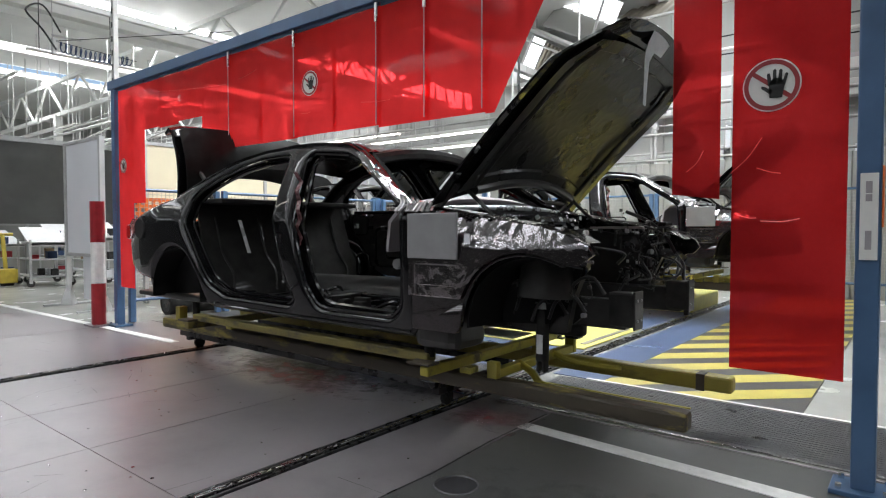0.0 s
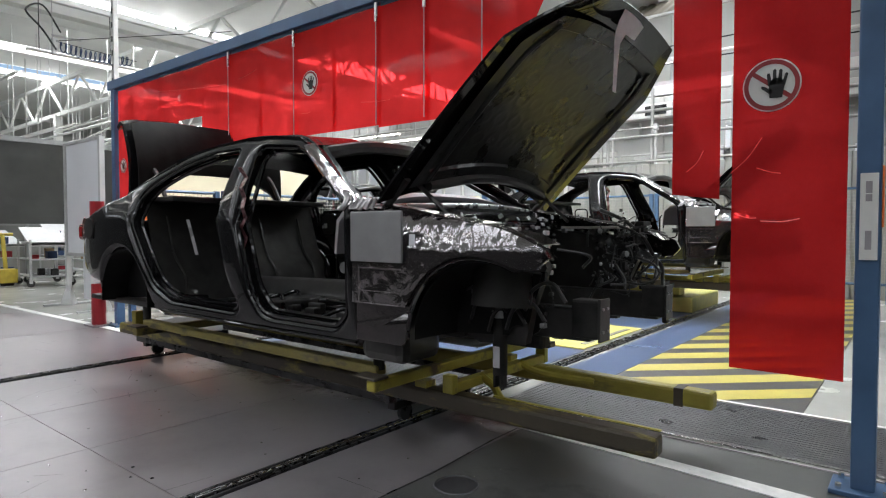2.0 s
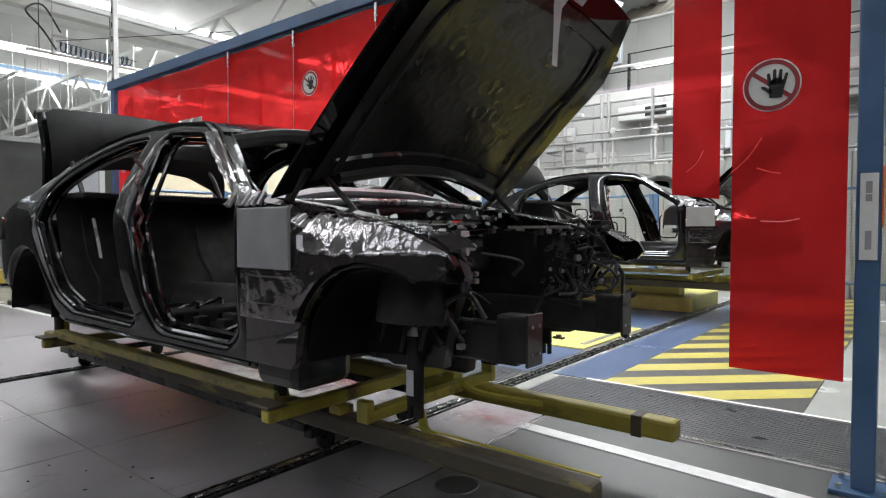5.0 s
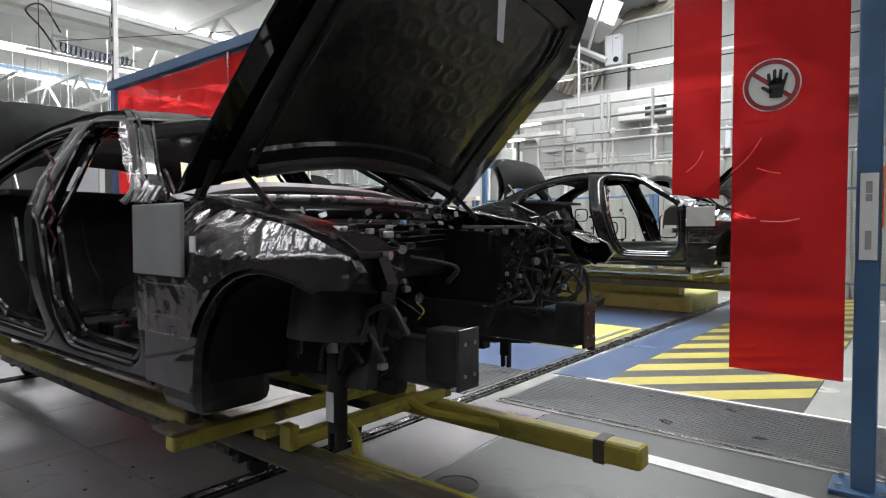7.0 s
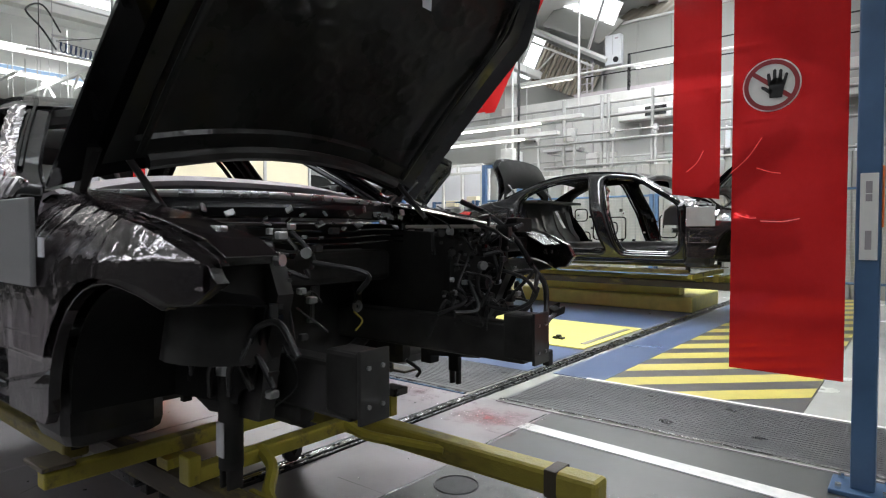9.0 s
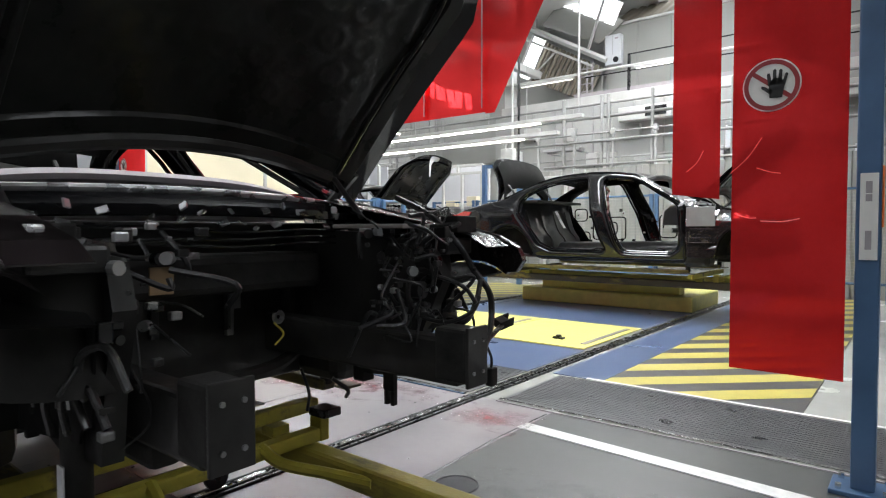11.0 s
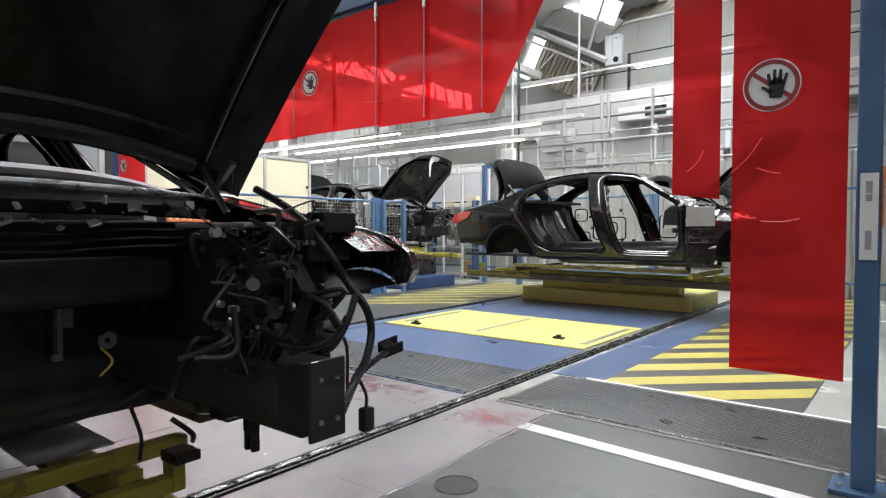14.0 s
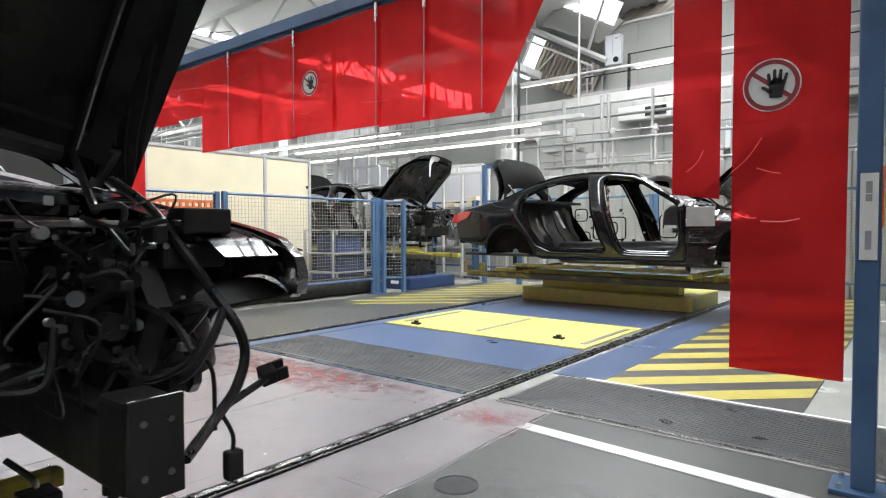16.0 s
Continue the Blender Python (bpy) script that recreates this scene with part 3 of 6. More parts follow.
for x0, y0, x1, y1 in ((-29.4, -8.2, -26.6, 17.2), (-20.0, -8.2, -16.9, 17.2), (-10.6, -8.2, -6.6, 2.0), (-2.9, -8.2, -0.9, 2.0), (-6.0, -8.2, -3.2, 17.2), (3.2, -8.2, 6.8, 17.2), (-23.5, -12.4, 7.5, -9.6)):
    tagged(part("backdrop_sky", boxes((x0, y0, 7.9, x1, y1, 7.92)), "sky_glow"), "bright white overcast sky over the roof lights", kind="structure")


def truss(y, x0, x1, z0, z1, step):
    t = tagged(empty("roof_truss"), "white painted steel roof truss", kind="structure")
    part("chord", boxes((x0, y - 0.07, z0 - 0.07, x1, y + 0.07, z0 + 0.07), bevel=0.01), "roof_white", t)
    part("chord", boxes((x0, y - 0.07, z1 - 0.07, x1, y + 0.07, z1 + 0.07), bevel=0.01), "roof_white", t)
    x, k = x0, 0
    while x + step <= x1 + 1e-6:
        a, b = (z0, z1) if k % 2 == 0 else (z1, z0)
        part("diagonal", tube(bmesh.new(), [(x, y, a), (x + step, y, b)], 0.05, 6), "roof_white", t)
        x += step
        k += 1
    return t


for y, x1 in ((-9.0, 16), (-2.0, 16), (3.6, 16), (9.2, 16), (14.2, -11.0)):
    truss(y, -36, x1, 5.7, 7.0, 1.6)
for x, z, w in ((-20.3, 6.3, 0.12), (-16.9, 6.3, 0.12), (-13.4, 5.5, 0.14), (-11.3, 4.95, 0.05), (-8.6, 5.5, 0.1), (-2.5, 5.5, 0.12), (2.2, 5.5, 0.12)):
    tagged(part("roof_beam", boxes((x - w, -11.9, z - w, x + w, 16.9, z + w), bevel=0.015), "roof_white"), "white painted long steel roof beam", kind="structure")
for x, y in ((-20.0, 3.6), (-20.0, 9.2), (-20.0, 14.8), (-9.35, 14.8), (-27.0, 9.2), (-27.0, 14.8)):
    tagged(part("column", boxes((x - 0.13, y - 0.13, 0, x + 0.13, y + 0.13, 5.7), bevel=0.02), "roof_white"), "white painted steel hall column", kind="structure")


# ---- gantry with red curtains ----
gantry = tagged(empty("curtain_gantry"), "blue steel gantry frame over the conveyor line", "gantry")
GY = 3.17
for x in (-7.49, -0.185):
    part("post", boxes((x - 0.045, GY - 0.045, 0.02, x + 0.045, GY + 0.045, 2.80), bevel=0.008), "blue_steel", gantry)
    foot = boxes((x - 0.12, GY - 0.10, 0.0, x + 0.12, GY + 0.10, 0.022), bevel=0.004)
    part("base_plate", foot, "blue_steel", gantry)
    for sx in (-0.085, 0.085):
        for sy in (-0.07, 0.07):
            part("bolt", tube(bmesh.new(), [(x + sx, GY + sy, 0.02), (x + sx, GY + sy, 0.045)], 0.013, 6), "bright_steel", gantry)
part("beam", boxes((-7.62, GY - 0.05, 2.80, 0.1, GY + 0.05, 2.905), bevel=0.008), "blue_steel", gantry)
part("label_plate", boxes((-0.215, GY - 0.054, 1.02, -0.15, GY - 0.046, 1.39), bevel=0.002), "sign_white", gantry, "white label plate on the post")
for k, (z, h) in enumerate(((1.33, 0.05), (1.285, 0.03), (1.12, 0.05), (1.08, 0.03))):
    part("label_bar", boxes((-0.195, GY - 0.0575, z - h / 2, -0.172, GY - 0.0545, z + h / 2)), "grey_trim", gantry)
part("reflector", boxes((-0.139, GY - 0.04, 1.16, -0.132, GY + 0.02, 1.42), bevel=0.002), "orange", gantry, "orange reflector strip on the post")


def curtain(x0, x1, bottom, skew=0.0, seed=0, y=GY, cut=None, film="red_film"):
    """A hanging strip of red PVC with slight waves."""
    rnd = random.Random(seed)
    ph = rnd.uniform(0, 6)
    rows = []
    nz, nx = 14, 5
    for j in range(nz + 1):
        f = j / nz
        row = []
        for i in range(nx + 1):
            g = i / nx
            low = bottom + skew * g
            top = 2.80
            x = x0 + (x1 - x0) * g
            z = top + (low - top) * f
            if cut is not None:
                reach = x1 + (cut - x1) * (1 - f)
                x = x0 + (reach - x0) * g
            row.append((x, y + 0.0012 * math.sin(ph + g * 4.0 + f * 1.3) * f + 0.0003 * math.sin(7 * f + ph), z))
        rows.append(row)
    bm = sheet(bmesh.new(), rows)
    strip = tagged(empty("curtain_strip"), "translucent red plastic strip hanging from the gantry", "strip curtain", "curtain strips on the gantry")
    face = part("sheet", bm, film, strip, "", True).data
    if face.polygons[0].normal.y > 0:
        face.flip_normals()
    part("clamp_bar", boxes((x0, y - 0.008, 2.775, (cut or x1) - 0.005, y + 0.008, 2.80), bevel=0.002), "blue_steel", strip, "thin blue clamp bar")
    return strip


XS = (-7.44, -7.10, -6.79, -6.42, -6.05, -5.56, -5.07, -4.60, -4.10, -3.63, -3.14, -2.68, -2.20)
LOW = (0.47, 1.45, 2.26, 2.24, 2.27, 1.905, 1.915, 1.91, 1.92, 1.915, 1.90, 1.895)
for k, (x0, x1, low) in enumerate(zip(XS, XS[1:], LOW)):
    curtain(x0, x1 + 0.03, low, 0.0, k, GY - 0.012 * (k % 2))
curtain(-2.20, -2.13, 1.89, 0, 31, GY + 0.012, cut=-1.62)
# front strips hang in the film copy darkened for shade
curtain(-1.02, -0.79, 1.33, -0.03, 41, film="red_film_shaded")
curtain(-0.735, -0.265, 0.475, 0.0, 42, film="red_film_shaded")
for x in (-5.07, -4.10, -3.14, -2.68, -2.20):
    clip_ = boxes((x - 0.012, GY - 0.035, 2.66, x + 0.012, GY - 0.022, 2.80), bevel=0.003)
    tagged(part("curtain_clip", clip_, "silver"), "small steel clip holding two curtain strips", "clip", "clips on the curtain")
    band = boxes((x - 0.004, GY - 0.031, 1.92, x + 0.004, GY - 0.028, 2.66))
    tagged(part("curtain_edging", band, "grey_trim"), "clear grey edge band of a curtain strip", "edge band", "edge bands of the curtain")


for (x0, z0), (x1, z1) in (((-0.735, 1.42), (-0.60, 1.58)), ((-0.62, 1.44), (-0.52, 1.41)), ((-0.94, 1.44), (-0.86, 1.54)), ((-0.70, 1.22), (-0.62, 1.205)), ((-0.60, 1.19), (-0.44, 1.20)), ((-4.9, 2.52), (-4.62, 2.56)), ((-6.4, 2.62), (-5.1, 2.50)), ((-3.3, 2.1), (-3.0, 2.08)), ((-4.0, 2.1), (-3.88, 2.1))):
    mid = ((x0 + x1) / 2 + 0.01, GY - 0.034, (z0 + z1) / 2 - 0.008)
    cr = tube(bmesh.new(), bend([(x0, GY - 0.030, z0), mid, (x1, GY - 0.030, z1)], 4), 0.0025, 5)
    tagged(part("curtain_crease", cr, "red_crease", None, "", True), "shiny crease in a red curtain strip", "crease", "creases in the curtain")


def sign(x, z, r, y):
    s = tagged(empty("no_entry_sign", pose(x, y, z)), "round white sign with red ring, slash and black palm", "sign", "signs on the curtain")

    def disc(ro, y0, ri=0.0, n=40):
        bm = bmesh.new()
        o = [bm.verts.new((ro * math.cos(2 * math.pi * i / n), y0, ro * math.sin(2 * math.pi * i / n))) for i in range(n)]
        if ri:
            q = [bm.verts.new((ri * math.cos(2 * math.pi * i / n), y0, ri * math.sin(2 * math.pi * i / n))) for i in range(n)]
            for i in range(n):
                bm.faces.new((o[i], o[(i + 1) % n], q[(i + 1) % n], q[i]))
        else:
            bm.faces.new(o)
        return bm
    part("disc", disc(r, 0.0), "sign_white", s)
    part("ring", disc(r * 0.95, -0.002, r * 0.79), "sign_red", s)
    sl = bmesh.new()
    a = radians(-38)
    d, nrm = Vector((math.cos(a), 0, math.sin(a))), Vector((-math.sin(a), 0, math.cos(a)))
    sl.faces.new([sl.verts.new(p + Vector((0, -0.003, 0))) for p in (-d * r * 0.8 - nrm * r * 0.08, d * r * 0.8 - nrm * r * 0.08, d * r * 0.8 + nrm * r * 0.08, -d * r * 0.8 + nrm * r * 0.08)])
    part("slash", sl, "sign_red", s)
    palm = bmesh.new()
    c = Vector((0.16 * r, -0.004, -0.14 * r))

    def blob(p, q, w0, w1):
        p, q = Vector((p[0], 0, p[1])) * r * 1.3, Vector((q[0], 0, q[1])) * r * 1.3
        w0, w1 = w0 * 1.25, w1 * 1.25
        e = (q - p).normalized()
        m = Vector((-e.z, 0, e.x))
        pts = [p - m * w0 * r, q - m * w1 * r, q + e * w1 * r * 0.8 - m * w1 * r * 0.5, q + e * w1 * r * 0.8 + m * w1 * r * 0.5, q + m * w1 * r, p + m * w0 * r]
        palm.faces.new([palm.verts.new(c + v) for v in pts])
    blob((0.0, -0.28), (0.02, 0.12), 0.17, 0.22)
    blob((-0.16, 0.1), (-0.20, 0.42), 0.055, 0.045)
    blob((-0.04, 0.12), (-0.04, 0.52), 0.055, 0.045)
    blob((0.09, 0.12), (0.12, 0.50), 0.055, 0.045)
    blob((0.19, 0.08), (0.27, 0.38), 0.05, 0.04)
    blob((-0.1, -0.12), (-0.36, 0.06), 0.07, 0.045)
    part("palm", palm, "sign_black", s)
    return s


sign(-0.565, 1.82, 0.122, GY - 0.025)
sign(-3.89, 2.33, 0.10, GY - 0.03)
sign(-7.27, 1.89, 0.085, GY - 0.025)

# ---- left part of the hall ----
bollard = tagged(empty("bollard"), "red and white banded steel guard post", "bollard")
for k in range(3):
    part("band", tube(bmesh.new(), [(-7.70, 3.02, 0.02 + 0.49 * k), (-7.70, 3.02, 0.505 + 0.49 * k)], 0.078, 20), "red_paint" if k % 2 == 0 else "white_paint", bollard)
part("base_plate", boxes((-7.84, 2.90, 0, -7.56, 3.14, 0.02), bevel=0.004), "steel_plate", bollard)

board = tagged(empty("white_board"), "white panel board in a grey frame on two feet", "panel board")
part("panel", boxes((-10.2, 3.58, 0.80, -9.02, 3.61, 2.42)), "white_board", board)
for x in (-10.25, -9.0):
    part("upright", boxes((x - 0.03, 3.56, 0.0, x + 0.03, 3.63, 2.46), bevel=0.005), "grey_frame", board)
    part("foot", tube(bmesh.new(), [(x, 3.595, 0.0), (x, 3.595, 0.26)], [0.13, 0.035], 4), "grey_frame", board)
    part("foot_bar", boxes((x - 0.03, 3.25, 0.0, x + 0.03, 3.95, 0.03), bevel=0.005), "grey_frame", board)
for z in (0.78, 2.44):
    part("frame_rail", boxes((-10.22, 3.57, z - 0.025, -9.03, 3.62, z + 0.025), bevel=0.004), "grey_frame", board)
part("low_panel", boxes((-9.75, 3.62, 0.12, -9.05, 3.65, 0.78)), "white_board", board)

tarp_rows = []
for j in range(13):
    z = 1.30 + 2.1 * j / 12
    tarp_rows.append([(-17.95 + 0.03 * math.sin(3.1 * j * 0.5 + 0.7 * i) + 0.05 * math.sin(1.9 * i), -4 + 14 * i / 40, z) for i in range(41)])
tarpaulin = tagged(empty("tarpaulin_curtain"), "dark grey hanging tarpaulin curtain with folds", "curtain")
(part("sheet", thicken(sheet(bmesh.new(), tarp_rows), 0.01), "tarp", tarpaulin, "", True))
part("rail", boxes((-18.1, -4.2, 3.38, -17.9, 10.2, 3.5), bevel=0.01), "grey_frame", tarpaulin)
for y in (-4.1, 0.6, 5.4, 10.1):
    part("post", boxes((-18.16, y - 0.04, 0, -18.08, y + 0.04, 3.4)), "grey_frame", tarpaulin)
wall("wall_low", -18.4, -6, 0, -18.25, 10, 1.25, "wall_panel", "low grey partition under the tarpaulin")


def cart(x, y, w, d, h, seed):
    rnd = random.Random(seed)
    c = tagged(empty("tool_cart", pose(x, y, 0, 0, 0, rnd.uniform(-8, 8))), "grey steel tool trolley loaded with parts", "trolley", "trolleys by the tarpaulin")
    for sx in (-1, 1):
        for sy in (-1, 1):
            part("upright", boxes((sx * w / 2 - 0.02, sy * d / 2 - 0.02, 0.14, sx * w / 2 + 0.02, sy * d / 2 + 0.02, h), bevel=0.004), "grey_frame", c)
            part("wheel", tube(bmesh.new(), [(sx * w / 2 - 0.02, sy * d / 2, 0.07), (sx * w / 2 + 0.02, sy * d / 2, 0.07)], 0.07, 14), "matte_black", c)
            part("fork", boxes((sx * w / 2 - 0.03, sy * d / 2 - 0.03, 0.07, sx * w / 2 + 0.03, sy * d / 2 + 0.03, 0.145)), "grey_frame", c)
    for z in (0.2, 0.55, h - 0.05):
        part("shelf", boxes((-w / 2, -d / 2, z - 0.02, w / 2, d / 2, z), bevel=0.004), "grey_frame", c)
        for _ in range(3):
            px, py, s = rnd.uniform(-w / 2 + 0.15, w / 2 - 0.15), rnd.uniform(-d / 2 + 0.12, d / 2 - 0.12), rnd.uniform(0.06, 0.11)
            part("parts_box", boxes((px - s, py - s * 0.8, z, px + s, py + s * 0.8, z + rnd.uniform(0.08, 0.2)), bevel=0.006), rnd.choice(("cardboard", "white_board", "blue_crate", "matte_black", "red_paint")), c)
    slope = boxes((-w / 2, -d / 2, 0, w / 2, d / 2, 0.02), bevel=0.004)
    bmesh.ops.transform(slope, matrix=pose(0, 0, h + 0.05, 0, 20, 0), verts=slope.verts)
    part("sloping_top", slope, "grey_frame", c)
    return c


cart(-14.4, 4.6, 1.1, 0.7, 0.95, 1)
cart(-15.6, 4.1, 1.0, 0.7, 0.9, 2)
cart(-13.2, 5.2, 1.1, 0.7, 1.05, 3)
cart(-16.2, 5.6, 1.3, 0.7, 1.0, 4)
jack = tagged(empty("pallet_jack", pose(-14.75, 4.0, 0)), "yellow hand pallet jack with a leaning handle", "pallet jack")
part("handle", tube(bmesh.new(), [(0.1, 0, 0.15), (-0.12, 0, 1.05)], 0.04, 8), "hose_yellow", jack)
part("grip", tube(bmesh.new(), [(-0.12, -0.18, 1.05), (-0.12, 0.18, 1.05)], 0.03, 8), "hose_yellow", jack)
part("body", boxes((0.0, -0.16, 0.06, 0.25, 0.16, 0.35), bevel=0.02), "hose_yellow", jack)
part("wheel", tube(bmesh.new(), [(0.12, -0.1, 0.08), (0.12, 0.1, 0.08)], 0.08, 14), "matte_black", jack)

# hanging strut, strip lamp with coiled hose
strut = tagged(empty("hanging_strut"), "white perforated hanging steel strut", "strut")
part("channel", boxes((-8.32, 3.47, 2.95, -8.24, 3.53, 5.6), bevel=0.004), "white_steel", strut)
for k in range(14):
    part("slot", boxes((-8.295, 3.462, 3.05 + k * 0.18, -8.265, 3.469, 3.12 + k * 0.18)), "rail_steel", strut)
hang = tagged(empty("strip_lamp"), "white fluorescent strip lamp hanging from the roof", "strip lamp")
part("housing", boxes((-11.34, 3.42, 4.03, -11.26, 5.3, 4.075), bevel=0.008), "white_steel", hang)
part("tube", tube(bmesh.new(), [(-11.3, 3.46, 4.018), (-11.3, 5.26, 4.018)], 0.012, 8), "tube_glow", hang)
for y in (3.6, 4.7):
    part("cord", tube(bmesh.new(), [(-11.3, y, 4.075), (-11.3, y, 4.90)], 0.008, 5), "rail_steel", hang)
coil = [(-10.86 + 0.075 * math.cos(a * 0.5), 3.75 + 0.0058 * a, 4.08 - 0.05 * math.sin(math.pi * a / 190) + 0.075 * math.sin(a * 0.5)) for a in range(0, 190)]
tagged(part("hose_wire", tube(bmesh.new(), [(-10.86, 3.68, 4.15), (-8.28, 5.2, 4.16)], 0.006, 5), "rail_steel"), "thin taut steel wire carrying a hose", "wire")
tagged(part("hose_wire", tube(bmesh.new(), [(-10.86, 3.68, 4.15), (-10.86, 4.95, 4.10)], 0.006, 5), "rail_steel"), "thin taut steel wire carrying a hose", "wire")
tagged(part("coiled_hose", tube(bmesh.new(), coil, 0.009, 6), "blue_crate", None, "", True), "dark blue coiled air hose under the beam", "hose")
tagged(part("air_hose", pipe([(-10.8, 3.68, 4.0), (-10.85, 3.5, 4.3), (-10.9, 3.3, 4.55), (-10.95, 3.55, 4.7), (-11.25, 3.9, 4.42)], 0.015), "hose", None, "", True), "black air hose bent over the hanging beam", "hose")
arm = tagged(empty("tool_hanger"), "grey tool hanger arm under the roof", "tool hanger")
part("arm", tube(bmesh.new(), [(-10.9, 3.66, 4.25), (-11.25, 4.2, 4.36)], 0.018, 8), "grey_frame", arm)
part("hanger_rod", tube(bmesh.new(), [(-10.9, 3.66, 4.2), (-10.9, 3.66, 5.66)], 0.007, 6), "grey_frame", arm)
part("valve", boxes((-10.92, 3.64, 3.93, -10.84, 3.72, 4.2), bevel=0.015), "grey_frame", arm)
tagged(part("blue_pipe_roll", tube(bmesh.new(), [(-6.95, 3.55, 2.98), (-5.95, 3.55, 2.98)], 0.07, 14), "blue_steel", None, "", True), "blue rolled cover lying on the duct", "roll")
duct = boxes((-7.1, 3.221, 2.80, -0.5, 3.74, 2.91), bevel=0.01)
tagged(part("cable_duct", duct, "grey_frame"), "pale grey cable duct behind the gantry beam", "duct")


# ---- fences and partitions ----
def mesh_panel(parent, a, b, z0, z1, step=0.055):
    """Wire mesh between two plan points."""
    a, b = Vector((*a, 0)), Vector((*b, 0))
    d = b - a
    n = max(2, int(d.length / step))
    bm = bmesh.new()
    for i in range(n + 1):
        p = a + d * i / n
        tube(bm, [(p.x, p.y, z0), (p.x, p.y, z1)], 0.0028, 3)
    k = int((z1 - z0) / step)
    for j in range(k + 1):
        z = z0 + (z1 - z0) * j / k
        tube(bm, [(a.x, a.y, z), (b.x, b.y, z)], 0.0028, 3)
    return tagged(part("wire_mesh", bm, "wire", parent), kind="stuff")


def fence(a, b, z0, z1, label):
    f = tagged(empty("mesh_fence"), label, "fence")
    va, vb = Vector((*a, 0)), Vector((*b, 0))
    for z in (z0, z1):
        part("rail", tube(bmesh.new(), [(a[0], a[1], z), (b[0], b[1], z)], 0.022, 6), "blue_steel", f)
    for p in (a, b):
        part("post", boxes((p[0] - 0.035, p[1] - 0.035, 0.0, p[0] + 0.035, p[1] + 0.035, z1 + 0.03), bevel=0.006), "blue_steel", f)
    mesh_panel(f, a, b, z0, z1)
    return f


LAB = "blue steel guard fence with pale wire mesh"
fence((-7.68, 3.40), (-7.68, 4.56), 0.27, 1.65, LAB)
fence((-7.68, 4.68), (-7.68, 7.60), 0.27, 1.66, LAB)
fence((-7.60, 7.78), (-7.45, 8.15), 0.27, 1.66, LAB)
for x0, x1 in ((-9.4, -8.2), (-8.1, -4.05), (-3.95, -0.4), (-0.3, 3.0)):
    fence((x0, 11.4), (x1, 11.4), 0.3, 1.80, LAB)
big = tagged(empty("fence_post"), "thick blue steel fence post", "post")
part("post", boxes((-7.75, 7.62, 0, -7.63, 7.74, 1.72), bevel=0.01), "blue_steel", big)
part("base_plate", boxes((-7.80, 7.56, 0, -7.58, 7.80, 0.015)), "blue_steel", big)

tubeb = bmesh.new()
tube(tubeb, [(-7.93, 3.95 + 0.2 * k, 0.155 + 0.006 * math.sin(k)) for k in range(20)], 0.155, 20)
tagged(part("black_roll", tubeb, "matte_black", None, "", True), "long black rubber roll lying along the fence", "roll")
tubec = bmesh.new()
tube(tubec, [(-7.93, 3.948, 0.155), (-7.93, 3.96, 0.155)], 0.11, 20)
tagged(part("roll_core", tubec, "rail_steel"), "dark open end of the rubber roll", "roll core")

cream = tagged(empty("cream_partition"), "cream partition panels in grey posts", "partition")
ys = (4.42, 6.6, 7.62)
for y0, y1 in zip(ys, ys[1:]):
    part("panel", boxes((-9.52, y0 + 0.03, 0.35, -9.48, y1 - 0.03, 2.47)), "cream", cream)
    part("frame_rail", boxes((-9.54, y0 + 0.03, 2.47, -9.46, y1 - 0.03, 2.52)), "grey_frame", cream)
    part("frame_rail", boxes((-9.54, y0 + 0.03, 0.30, -9.46, y1 - 0.03, 0.35)), "grey_frame", cream)
for y in ys:
    part("post", boxes((-9.545, y - 0.03, 0, -9.455, y + 0.03, 2.54), bevel=0.006), "grey_frame", cream)
part("hinge", boxes((-9.455, 7.52, 1.95, -9.43, 7.56, 2.0)), "rail_steel", cream)
barrier = tagged(empty("orange_barrier"), "orange plastic mesh barrier", "barrier")
for k in range(9):
    part("slat", boxes((-8.6, 3.8, 0.75 + 0.1 * k, -8.58, 5.0, 0.80 + 0.1 * k)), "orange", barrier)
for k in range(13):
    part("bar", boxes((-8.603, 3.8 + 0.10 * k, 0.0 if k % 6 == 0 else 0.74, -8.577, 3.84 + 0.10 * k, 1.60)), "orange", barrier)
# ribbed sheet wall behind the line
rib = bmesh.new()
rows0, rows1 = [], []
x = -9.2
while x < 8:
    for dx, dy in ((0, 0), (0.12, 0), (0.14, 0.03), (0.26, 0.03), (0.28, 0)):
        rows0.append((x + dx, 12.0 + dy, 0.0))
        rows1.append((x + dx, 12.0 + dy, 2.45))
    x += 0.28
sheet(rib, [rows0, rows1])
tagged(part("wall_ribbed", thicken(rib, 0.01), "wall_panel"), "pale grey ribbed sheet wall behind the line", kind="structure")

wall("wall_back", -9.3, 13.95, 0, 8, 14.1, 4.18, "wall_white", "pale grey wall under the mezzanine")
